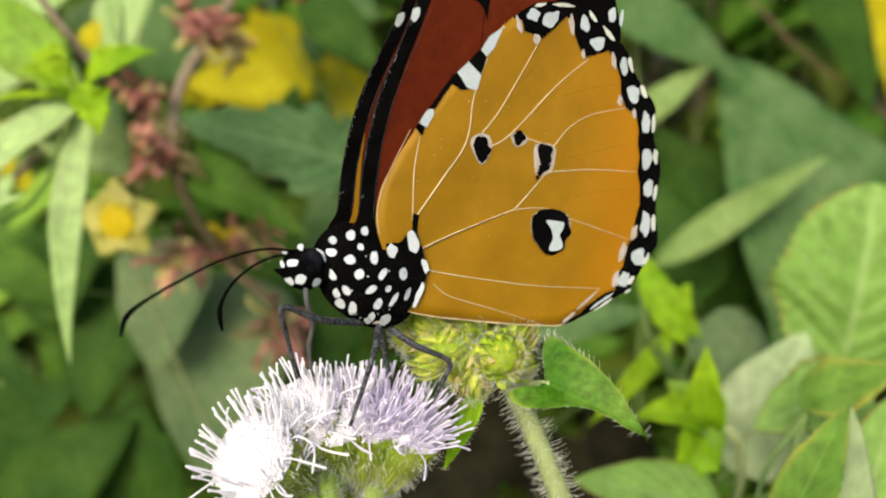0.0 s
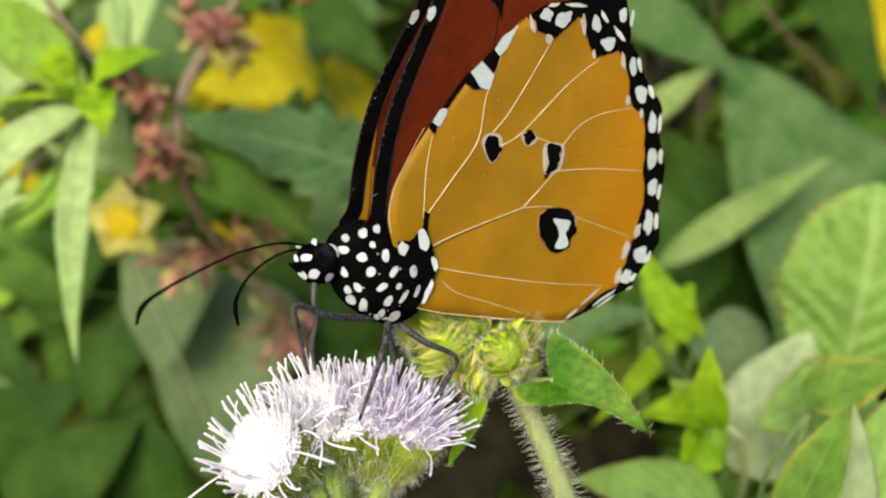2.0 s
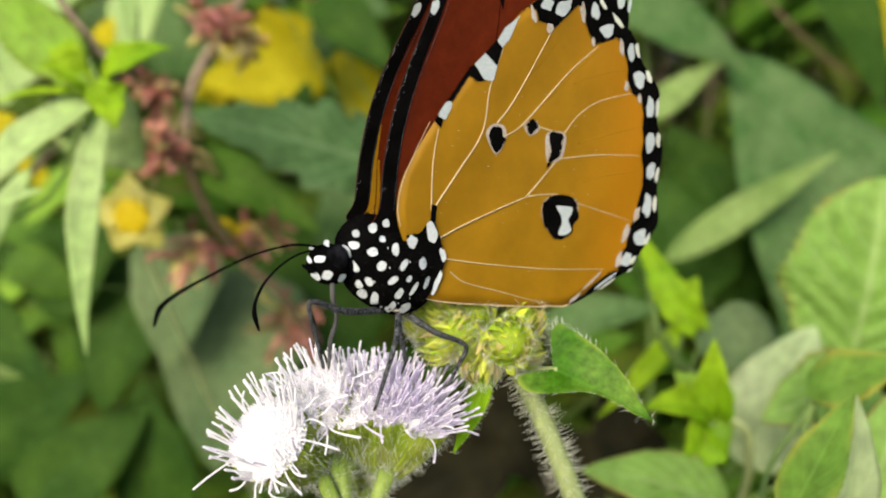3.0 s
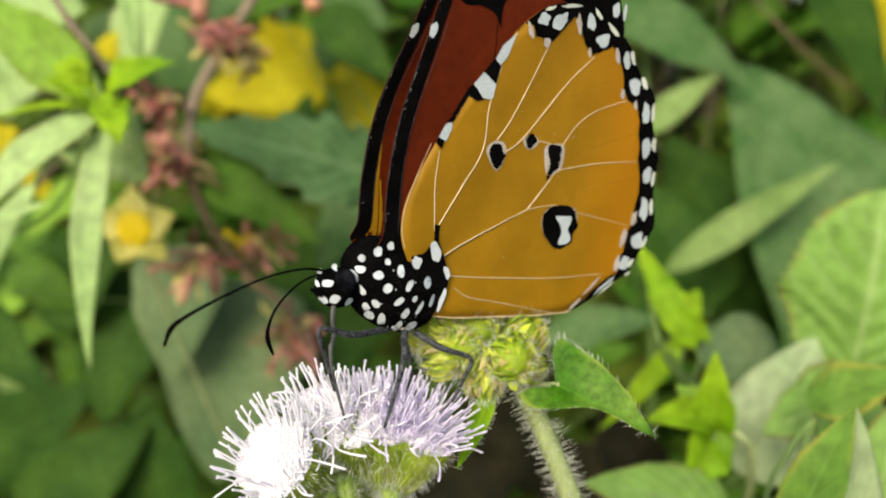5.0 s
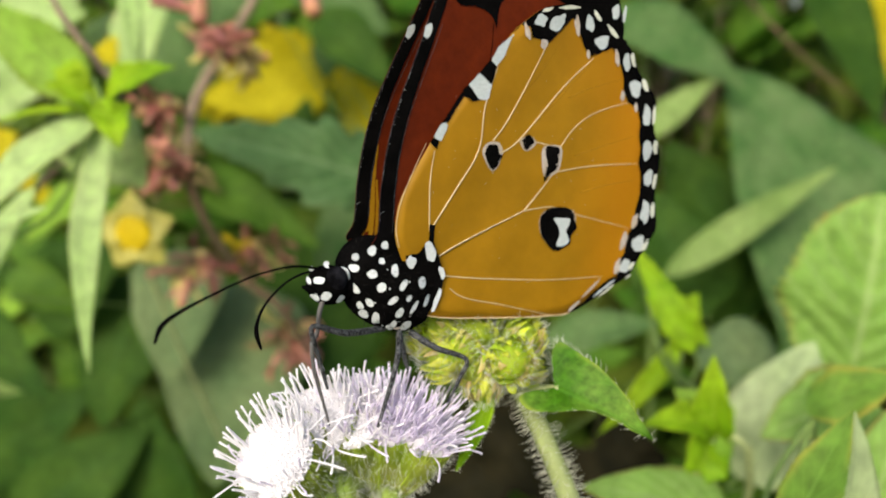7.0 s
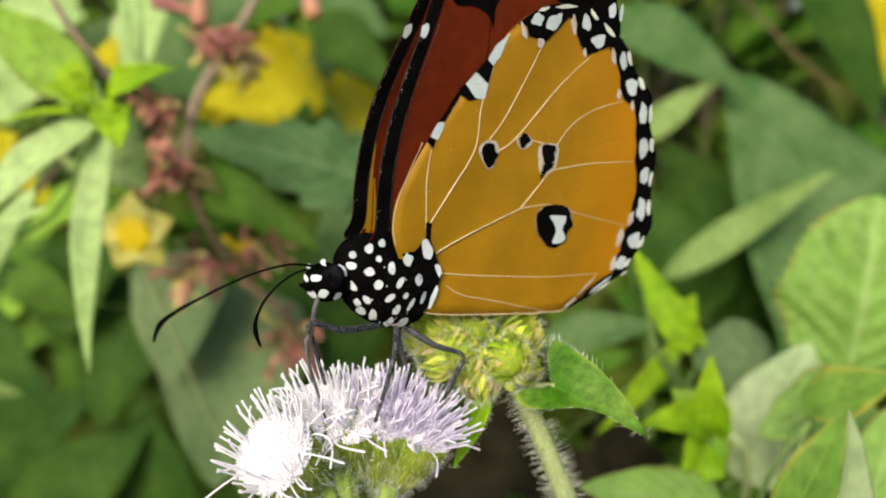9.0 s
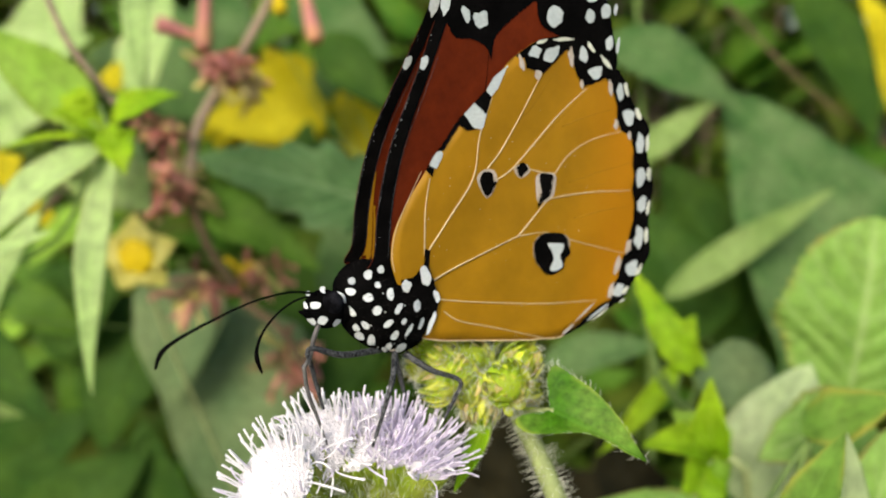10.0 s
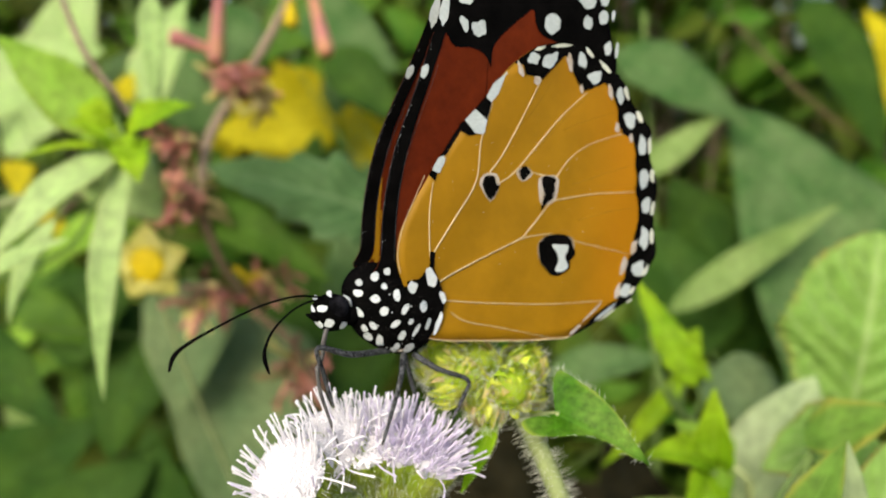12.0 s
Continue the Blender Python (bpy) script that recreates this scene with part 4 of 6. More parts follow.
leaf(sprout, FRESH, (0.0738, 0.1370, 0.3917), (0.0784, 0.1370, 0.3991), 0.0066, face=(0.1, -0.85, 0.5), fold=10, shape="ovate", teeth=6, tooth=0.07, along=24, wave=0.1, uneven=0.3)
leaf(sprout, FRESH, (0.0680, 0.1390, 0.3947), (0.0818, 0.1390, 0.3811), 0.0081, face=(0.1, -0.85, 0.5), fold=10, teeth=8, tooth=0.07, along=32, wave=0.12, uneven=0.3)

broad = thing("broadleaf_plant", (0.15, 0.20, 0.0), "plant with broad pale green veined leaves, brown at the edges", "plant")
stalk(broad, [(0.1256, 0.1376, 0.3666), (0.1265, 0.1234, 0.3329), (0.15, 0.2, 0.2), (0.15, 0.20, -0.004)], [0.0016, 0.002, 0.0025, 0.003], STALK)
leaf(broad, RIBBED, (0.1286, 0.1370, 0.3712), (0.1361, 0.1470, 0.4281), 0.0510, "large pale green leaf with impressed veins and brown edge", face=(-0.25, -0.85, 0.45), fold=10, shape="round", teeth=16, tooth=0.045, along=96, across=12, quilt=0.13, wave=0.05)
leaf(broad, MILKY, (0.0872, 0.1124, 0.3497), (0.1087, 0.1229, 0.3889), 0.0307, face=(-0.2, -0.8, 0.6), fold=8, shape="ovate", along=26)
leaf(broad, MISTY, (0.1030, 0.1938, 0.3640), (0.1316, 0.1773, 0.3408), 0.0287, face=(0, -0.8, 0.5), fold=8, shape="ovate")
stalk(broad, [(0.0804, 0.0628, 0.3964), (0.0807, 0.0637, 0.3923), (0.0935, 0.0758, 0.3678), (0.1239, 0.1163, 0.3258)], [0.0004, 0.0004, 0.0006, 0.001], PETIOLE)
leaf(broad, RIMMED, (0.0781, 0.0627, 0.3966), (0.0969, 0.061, 0.406), 0.0135, face=(-0.25, -0.6, 0.8), fold=12, droop=0.1, teeth=8, tooth=0.03, along=30, across=8, wave=0.08)
leaf(broad, RIBBED, (0.1086, 0.0913, 0.3870), (0.0785, 0.0840, 0.3791), 0.0210, face=(-0.1, -0.6, 0.8), fold=12, shape="ovate", teeth=9, tooth=0.04, along=30)
leaf(broad, RIBBED, (0.0896, 0.0587, 0.3618), (0.1039, 0.0725, 0.3940), 0.0238, face=(-0.1, -0.9, 0.4), fold=12, shape="ovate")
leaf(broad, RIMMED, (0.0557, 0.021, 0.3947), (0.0671, 0.027, 0.4155), 0.0097, "narrow green leaf with a brown serrated edge", face=(-0.55, -0.75, 0.35), fold=14, shape="lance", teeth=16, tooth=0.03, along=52, across=8, quilt=0.04)
# pale right half of the folded leaf, built as a separate blade
leaf(broad, MILKY, (0.0662, 0.026, 0.3871), (0.069, 0.03, 0.4137), 0.0123, "pale grey-green half of a folded leaf", face=(0.35, -0.9, 0.2), fold=10, shape="lance", teeth=12, tooth=0.02, along=44, across=5)
leaf(broad, RIBBED, (0.0689, 0.0740, 0.3612), (0.0326, 0.0720, 0.3729), 0.0191, face=(0, -0.6, 0.8), fold=10, droop=0.1, shape="ovate", teeth=12, tooth=0.02, along=48, across=6, quilt=0.08)

pale_weed = thing("pale_leafed_weed", (-0.40, 0.50, 0.0), "tall weed with light yellow-green leaves behind the flower spike", "weed")
stalk(pale_weed, [(-0.22, 0.47, 0.58), (-0.36, 0.49, 0.42), (-0.40, 0.50, -0.004)], [0.002, 0.003, 0.004], STALK)
leaf(pale_weed, PALE, (-0.2859, 0.3859, 0.4627), (-0.2101, 0.3834, 0.4917), 0.0503, face=(0.1, -0.8, 0.5), fold=8, shape="ovate")
leaf(pale_weed, PALE, (-0.2559, 0.4083, 0.4690), (-0.2312, 0.4276, 0.5407), 0.0460, face=(0.1, -0.8, 0.5), fold=8, shape="ovate")
leaf(pale_weed, PALE, (-0.1713, 0.3432, 0.4576), (-0.1533, 0.3706, 0.5215), 0.0340, face=(-0.1, -0.8, 0.5), fold=8)
leaf(pale_weed, DUSKY, (-0.1635, 0.4214, 0.4404), (-0.1782, 0.4414, 0.5151), 0.0552, face=(-0.1, -0.8, 0.5), fold=8, shape="ovate")
leaf(pale_weed, PALE, (-0.2313, 0.4467, 0.4576), (-0.2043, 0.4461, 0.4942), 0.0451, face=(-0.1, -0.8, 0.5), fold=8, shape="ovate")
leaf(pale_weed, YELLOW, (-0.1764, 0.3238, 0.4627), (-0.1706, 0.3278, 0.4777), 0.0136, face=(-0.1, -0.9, 0.3), fold=8, shape="ovate")
leaf(pale_weed, YELLOW, (-0.2487, 0.3320, 0.4158), (-0.2332, 0.3348, 0.4263), 0.0217, face=(-0.1, -0.9, 0.3), fold=8, shape="ovate")
leaf(pale_weed, GREEN, (-0.3233, 0.4525, 0.3249), (-0.2751, 0.4862, 0.3732), 0.0462, face=(-0.1, -0.9, 0.4), fold=8, shape="ovate")
leaf(pale_weed, DEEP, (-0.3306, 0.4630, 0.2866), (-0.2793, 0.4740, 0.3278), 0.0470, face=(-0.1, -0.9, 0.4), fold=8, shape="ovate")
leaf(pale_weed, DUSKY, (-0.1089, 0.5070, 0.5281), (-0.0388, 0.4942, 0.4803), 0.0454, face=(-0.1, -0.9, 0.4), fold=8, shape="ovate")
leaf(pale_weed, GREEN, (-0.3117, 0.3951, 0.2652), (-0.2555, 0.3813, 0.2910), 0.0225, face=(-0.1, -0.9, 0.4), fold=10, wave=0.08, uneven=0.3)
leaf(pale_weed, GREEN, (-0.2482, 0.3709, 0.2519), (-0.2053, 0.3673, 0.2772), 0.0203, face=(0.1, -0.9, 0.4), fold=10, wave=0.08, uneven=0.3)
leaf(pale_weed, SPRING, (-0.3197, 0.4034, 0.2188), (-0.2772, 0.3892, 0.2430), 0.0180, face=(0.1, -0.9, 0.4), fold=10, wave=0.08, uneven=0.3)
leaf(pale_weed, YELLOW, (-0.3109, 0.4269, 0.2293), (-0.2872, 0.4141, 0.2200), 0.0124, face=(0.1, -0.9, 0.4), fold=10, wave=0.08, uneven=0.3)
leaf(pale_weed, GREEN, (-0.2236, 0.3832, 0.2208), (-0.2381, 0.3645, 0.1894), 0.0191, face=(0.1, -0.9, 0.4), fold=10, wave=0.08, uneven=0.3)
leaf(pale_weed, DEEP, (-0.2453, 0.3465, 0.3154), (-0.1877, 0.3588, 0.3612), 0.0576, face=(-0.1, -0.9, 0.4), fold=8, shape="ovate")
leaf(pale_weed, DEEP, (-0.1852, 0.3727, 0.3359), (-0.2046, 0.3289, 0.2500), 0.0658, face=(-0.1, -0.9, 0.4), fold=8, shape="ovate")

leaf(pale_weed, SPRING, (-0.1771, 0.3000, 0.4058), (-0.2178, 0.3000, 0.3730), 0.0191, face=(0.1, -0.85, 0.5), fold=10, wave=0.06, uneven=0.25)
leaf(pale_weed, GREEN, (-0.2504, 0.3400, 0.3491), (-0.2116, 0.3400, 0.3178), 0.0263, face=(0.1, -0.85, 0.5), fold=10, shape="ovate", wave=0.06, uneven=0.25)
leaf(pale_weed, GREEN, (-0.2326, 0.4000, 0.2378), (-0.2662, 0.4000, 0.2797), 0.0304, face=(0.1, -0.85, 0.5), fold=10, shape="ovate", wave=0.08, uneven=0.3)
leaf(pale_weed, LIGHT, (-0.3157, 0.4200, 0.2545), (-0.2782, 0.4200, 0.2012), 0.0281, face=(0.1, -0.85, 0.5), fold=10, wave=0.08, uneven=0.3)
leaf(pale_weed, YELLOW, (-0.2614, 0.3800, 0.3988), (-0.2373, 0.3800, 0.3704), 0.0135, face=(0.1, -0.85, 0.5), fold=10, wave=0.08, uneven=0.3)
leaf(pale_weed, GREEN, (-0.0587, 0.5500, 0.5527), (-0.1639, 0.5500, 0.4896), 0.0712, face=(0.1, -0.85, 0.5), fold=10, shape="ovate", wave=0.06, uneven=0.2)
leaf(pale_weed, DUSKY, (-0.1713, 0.6200, 0.5750), (-0.1113, 0.6200, 0.5057), 0.0649, face=(0.1, -0.85, 0.5), fold=10, shape="ovate", wave=0.06, uneven=0.2)
leaf(pale_weed, GREEN, (-0.2901, 0.4300, 0.3020), (-0.2439, 0.4300, 0.2502), 0.0318, face=(0.1, -0.85, 0.5), fold=10, wave=0.08, uneven=0.3)
leaf(pale_weed, SPRING, (-0.3289, 0.4500, 0.2778), (-0.2907, 0.4500, 0.3128), 0.0214, face=(0.1, -0.85, 0.5), fold=10, wave=0.08, uneven=0.3)
leaf(backdrop_plant, MISTY, (-0.1081, 0.3150, 0.3269), (-0.1433, 0.3150, 0.2429), 0.0618, face=(0.0, -0.9, 0.3), fold=8, shape="ovate", teeth=5, tooth=0.06, along=40, wave=0.06, uneven=0.2)
# leaves added near-black to paint the shaded gaps low behind the flower
leaf(right_weed, SHADE_DARK, (0.0950, 0.2400, 0.2553), (0.0725, 0.2400, 0.3180), 0.0358, "near-black leaf standing in for deep shade", face=(0.1, -0.85, 0.5), fold=8, shape="ovate", wave=0.1, uneven=0.3)
leaf(right_weed, SHADE_DARK, (0.0121, 0.2400, 0.3152), (0.0454, 0.2400, 0.2615), 0.0348, "near-black leaf standing in for deep shade", face=(0.1, -0.85, 0.5), fold=8, shape="ovate", wave=0.1, uneven=0.3)
leaf(pale_weed, PALE, (-0.3473, 0.5000, 0.4269), (-0.2802, 0.5000, 0.4519), 0.0453, face=(0.1, -0.85, 0.5), fold=10, shape="ovate", wave=0.06, uneven=0.25)
leaf(pale_weed, SPRING, (-0.2256, 0.4800, 0.3743), (-0.2804, 0.4800, 0.4080), 0.0410, face=(0.1, -0.85, 0.5), fold=10, shape="ovate", wave=0.06, uneven=0.25)
leaf(pale_weed, LIGHT, (-0.3616, 0.5200, 0.3810), (-0.3151, 0.5200, 0.3582), 0.0367, face=(0.1, -0.85, 0.5), fold=10, shape="ovate", wave=0.06, uneven=0.25)
leaf(pale_weed, SPRING, (-0.1258, 0.7000, 0.4665), (-0.0736, 0.7000, 0.5303), 0.0646, face=(0.1, -0.85, 0.5), fold=10, shape="ovate", wave=0.06, uneven=0.25)

leaf(backdrop_plant, DEEP, (-0.2983, 0.3397, 0.2130), (-0.2125, 0.3443, 0.2685), 0.0595, face=(0.1, -0.8, 0.5), fold=8, shape="ovate")
leaf(backdrop_plant, DEEP, (-0.2411, 0.2966, 0.2065), (-0.1736, 0.3199, 0.2548), 0.0557, face=(0.1, -0.8, 0.5), fold=8, shape="ovate")
leaf(backdrop_plant, DEEP, (-0.1640, 0.3132, 0.1911), (-0.1809, 0.3342, 0.2696), 0.0508, face=(-0.1, -0.8, 0.5), fold=8, shape="ovate")
# two more near-black leaves whose colour stands for deep shade
leaf(right_weed, SHADE_DARK, (-0.0291, 0.2783, 0.2156), (0.0467, 0.2907, 0.2619), 0.0588, "near-black leaf standing in for deep shade", face=(-0.1, -0.8, 0.3), fold=8, shape="ovate")
leaf(right_weed, SHADE_DARK, (0.0916, 0.2815, 0.2276), (0.0367, 0.2993, 0.2554), 0.0464, "near-black leaf standing in for deep shade", face=(-0.1, -0.8, 0.5), fold=8, shape="ovate")
bm = bmesh.new()
blob(bm, Vector((0.2264, 0.4256, 0.4022)), (0.0032, 0.008, 0.0032), None, 10, 7, 0.3)
part("blemish", bm, DRY, right_weed)

# ---- the thicket behind ----
rng = random.Random(77)
bm = bmesh.new()
for k in range(15000):
    near = k % 4 == 0
    depth = rng.uniform(0.46, 0.95) if near else 0.66 + 2.2 * rng.random() ** 1.4
    x = rng.uniform(-1.0, 1.0) if near else rng.gauss(0, 0.95)
    ragged_top = 1.38 + 0.20 * noise.noise(Vector((x * 2.1, depth * 2.1, 0))) - 0.10 * x * x - 0.10 * max(0.0, depth - 1.6)
    top = 0.26 + 0.2 * (depth - 0.46) if near else max(0.12, ragged_top)
    long = rng.uniform(0.045, 0.10) * (0.75 + 0.35 * depth)
    way = Vector((rng.uniform(-1, 1), rng.uniform(-0.6, 0.35), rng.uniform(-0.9, 0.65))).normalized()
    base = Vector((x, depth, max(rng.uniform(0.0, top), 0.7 * long)))
    leaf_blade(bm, base, base + way * long, long * rng.uniform(0.3, 0.65), face=(rng.uniform(-0.5, 0.5), rng.uniform(-1, -0.1), rng.uniform(0.2, 1)),
               fold=rng.uniform(4, 18), droop=rng.uniform(-0.02, 0.12), shape=rng.choice(("lance", "ovate")), along=6, across=1, thick=0.0005)
for k in range(3600):
    # low weeds that thin out over the soil all round
    a, r = rng.random() * 2 * math.pi, 0.35 + abs(rng.gauss(0, 1.1))
    long = rng.uniform(0.03, 0.08)
    base = Vector((math.cos(a) * r, 0.5 + math.sin(a) * r, rng.uniform(0.01, 0.07)))
    way = Vector((rng.uniform(-1, 1), rng.uniform(-1, 1), rng.uniform(0.0, 0.8))).normalized()
    leaf_blade(bm, base, base + way * long, long * rng.uniform(0.3, 0.6), face=(rng.uniform(-0.5, 0.5), rng.uniform(-0.5, 0.5), 1), fold=12, shape="lance", along=5, across=1, thick=0.0005)
tagged(part("thicket_leaves", bm, MASS, None), "dense mixed green foliage of a weedy thicket", "foliage", kind="stuff")
bm = bmesh.new()
for k in range(420):
    depth = 0.85 + 1.6 * rng.random() ** 1.2
    x = rng.uniform(-1.6, 1.6)
    high = rng.uniform(0.4, 0.9)
    top = Vector((x + rng.uniform(-0.08, 0.08), depth + rng.uniform(-0.05, 0.05), high))
    tube(bm, [(x, depth, -0.003), (x + rng.uniform(-0.03, 0.03), depth, high * 0.5), top], [0.002, 0.0015, 0.0008], 5, 3)
tagged(part("thicket_stems", bm, BROWN_STALK, None), "thin brown and green stems of a weedy thicket", "stems", kind="stuff")


# ---- the butterfly, in its own space: x along the wings to the rear, y across, z up, millimetres scaled to metres ----
butterfly = thing("butterfly", (0, 0, 0), "orange butterfly with white-spotted black body feeding on a flower", "butterfly")


def swell(x, z):
    """The gentle unevenness of the wing membrane, in millimetres."""
    return 0.22 * math.sin(x * 0.16 + 0.5) * math.cos(z * 0.12) + 0.10 * math.sin(x * 0.45 - z * 0.33)


def wing_blade(outline, middle, depth, rings=12, thick=0.10):
    """A thin closed membrane inside the outline (x, z in millimetres)."""
    bm = bmesh.new()
    n = len(outline)
    sheets = []
    for off in (0.0, thick):
        centre = bm.verts.new(Vector((middle[0], depth + swell(*middle) + off, middle[1])) * MM)
        sheet = [[centre] * n]
        for r in range(1, rings + 1):
            s = r / rings
            row = []
            for p in outline:
                x, z = middle[0] + (p[0] - middle[0]) * s, middle[1] + (p[1] - middle[1]) * s
                row.append(bm.verts.new(Vector((x, depth + swell(x, z) + off, z)) * MM))
            sheet.append(row)
        sheets.append(sheet)
    for flip, sheet in enumerate(sheets):
        for a, b in zip(sheet, sheet[1:]):
            for k in range(n):
                j = (k + 1) % n
                q = [a[k], a[j], b[j], b[k]] if a[k] is not a[j] else [a[k], b[j], b[k]]
                bm.faces.new(q if flip else q[::-1])
    front, back = sheets[0][-1], sheets[1][-1]
    for k in range(n):
        j = (k + 1) % n
        bm.faces.new((front[k], front[j], back[j], back[k]))
    bmesh.ops.recalc_face_normals(bm, faces=bm.faces)
    return bm


def ragged(points, seed, amount=0.10, step=0.35):
    """The outline cut into short steps with frayed, scaly edges."""
    out, n = [], len(points)
    for k in range(n):
        a, b = Vector(points[k]), Vector(points[(k + 1) % n])
        cuts = max(1, int((b - a).length / step))
        for s in range(cuts):
            p = a.lerp(b, s / cuts)
            q = Vector((p.x, p.y, seed))
            out.append((p.x + amount * noise.noise(q * 3.1), p.y + amount * noise.noise(q * 3.1 + Vector((9, 4, 2)))))
    return out


def frayed(points, seed, amount=0.12, step=0.13, closed=True):
    """The outline with the fine uneven teeth that rows of scales make."""
    out, n = [], len(points)
    for k in range(n if closed else n - 1):
        a, b = Vector(points[k]), Vector(points[(k + 1) % n])
        cuts = max(1, int((b - a).length / step))
        way = (b - a).normalized() if (b - a).length > 1e-6 else Vector((1, 0))
        for s in range(cuts):
            p = a.lerp(b, s / cuts)
            q = Vector((p.x, p.y, seed))
            tooth = amount * (0.5 + noise.noise(q * 1.3)) * (1 if s % 2 else -0.6) * (0.4 + abs(noise.noise(q * 7.7))) if 0 < s else 0
            out.append((p.x + way.y * tooth, p.y - way.x * tooth))
    return out


def patch(bm, points, depth, cells=2):
    """A scale-covered patch that lies on the membrane, with inner points that follow its unevenness."""
    flat = [Vector((p[0], p[1])) for p in points]
    ring, extra = len(flat), []
    if cells:
        x0, x1 = min(p.x for p in flat), max(p.x for p in flat)
        z0, z1 = min(p.y for p in flat), max(p.y for p in flat)
        step = 1.6 / cells
        extra = [Vector((x0 + (i + 0.5 * (j % 2) + 0.3) * step, z0 + (j + 0.4) * step)) for i in range(int((x1 - x0) / step)) for j in range(int((z1 - z0) / step))]
    verts, _, faces, *_ = delaunay_2d_cdt(flat + extra, [], [list(range(ring))], 1, 1e-5)
    made = [bm.verts.new(Vector((v.x, depth + swell(v.x, v.y), v.y)) * MM) for v in verts]
    for f in faces:
        bm.faces.new([made[k] for k in f])
    for v in [v for v in bm.verts if not v.link_faces]:
        bm.verts.remove(v)


def oval(x, z, a, b, turn, n=14, seed=0.0, fray=0.07):
    t = radians(turn)
    pts = []
    for k in range(n):
        u = 2 * math.pi * k / n
        px, pz = a * math.cos(u), b * math.sin(u)
        f = 1 + 2.2 * fray * noise.noise(Vector((math.cos(u) * 1.3, math.sin(u) * 1.3, x * 3 + z + seed)))
        pts.append((x + (px * math.cos(t) - pz * math.sin(t)) * f, z + (px * math.sin(t) + pz * math.cos(t)) * f))
    return pts


def vein(parent, points, depth, wide=0.10, name="vein", mat=None):
    bm = bmesh.new()
    flat = spline([(p[0], p[1], 0) for p in points], 6)
    tube(bm, [Vector((p.x, depth + swell(p.x, p.y), p.y)) * MM for p in flat], [wide * 0.85 * MM, wide * 0.7 * MM, wide * 0.45 * MM], 5, 1, False)
    return part(name, bm, mat or VEIN, parent)


def spots(parent, rows, depth, name="white_spot", mat=None):
    for x, z, a, b, turn in rows:
        bm = bmesh.new()
        patch(bm, oval(x, z, a, b, turn, 22, 0.0, 0.2), depth, 0)
        part(name, bm, mat or SPOT, parent)


# hindwing
HIND = [(-1.01, -2.30), (-2.73, 1.77), (-3.19, 4.66), (-2.25, 8.40), (1.40, 14.11), (3.79, 17.01), (8.27, 22.01), (12.37, 26.53), (14.27, 28.02),
        (16.78, 29.42), (19.38, 29.99), (22.51, 30.06), (25.64, 29.06), (29.57, 26.50), (31.76, 24.59), (33.39, 21.84), (36.23, 18.74), (36.61, 16.91),
        (36.55, 14.24), (38.17, 10.73), (38.11, 8.04), (37.79, 4.69), (38.40, 0.54), (37.68, -1.03), (35.62, -3.51), (33.68, -5.98), (31.23, -7.03),
        (28.22, -8.28), (25.95, -9.22), (22.74, -10.13), (19.65, -9.81), (16.38, -9.46), (9.27, -8.39), (1.64, -6.84), (-0.59, -5.21)]
# inner border of the black margin, from the front edge round the tip to the rear corner, scalloped at the veins
MARGIN = [(12.69, 26.66), (13.63, 27.57), (15.03, 27.39), (15.32, 26.23), (16.50, 25.97), (17.88, 25.38), (19.79, 26.91), (21.55, 28.39), (22.17, 28.33),
        (22.88, 26.73), (23.69, 25.24), (24.60, 23.79), (26.51, 24.34), (28.35, 24.96), (29.61, 23.47), (30.65, 21.38), (30.81, 19.42), (31.61, 18.07),
        (33.41, 17.04), (33.86, 15.29), (33.82, 13.40), (34.28, 11.69), (34.02, 9.93), (34.74, 7.68), (34.84, 5.30), (34.27, 3.44), (33.75, 0.84),
        (32.99, -0.12), (32.47, -2.83), (31.40, -3.75), (31.15, -5.93), (29.82, -6.23), (26.86, -7.73), (25.91, -8.64), (22.73, -10.04)]
edge = [(p.x, p.y) for p in spline([(x, z, 0) for x, z in HIND], 5, True)]
edge = [(x + 0.05 * noise.noise(Vector((k * 0.7, 0, 2))), z + 0.05 * noise.noise(Vector((k * 0.7, 5, 2)))) for k, (x, z) in enumerate(edge)]
hindwing = part("hindwing", wing_blade(edge, (13.19, 8.31), 0.0), WING, butterfly, "orange hindwing with black margin and white dots")
first, last = 7 * 5, 29 * 5 + 1
bm = bmesh.new()
heart = Vector((13.19, 8.31))
rim = [tuple(Vector(p) + (Vector(p) - heart).normalized() * 0.04) for p in edge[first:last]]
patch(bm, rim + frayed(MARGIN[::-1], 1.0, 0.36, closed=False), -0.09, 2)
part("black_margin", bm, BLACK, hindwing)
spots(hindwing, [(16.58, 28.16, 0.84, 0.77, 0), (19.30, 27.99, 1.39, 0.85, 30), (24.53, 27.90, 0.73, 1.13, 5), (26.65, 25.72, 1.12, 0.85, 0), (30.94, 23.17, 0.59, 1.20, 8),
                 (32.86, 19.90, 0.91, 1.13, 28), (34.99, 16.22, 0.73, 1.48, -4), (35.61, 11.40, 0.95, 1.34, 4), (36.24, 7.48, 0.85, 1.20, -10), (36.03, 2.77, 0.81, 1.55, 0),
                 (34.89, -1.67, 1.02, 1.27, -35), (32.71, -4.51, 0.85, 0.99, -28), (29.17, -7.28, 1.86, 0.21, 28)], -0.17)
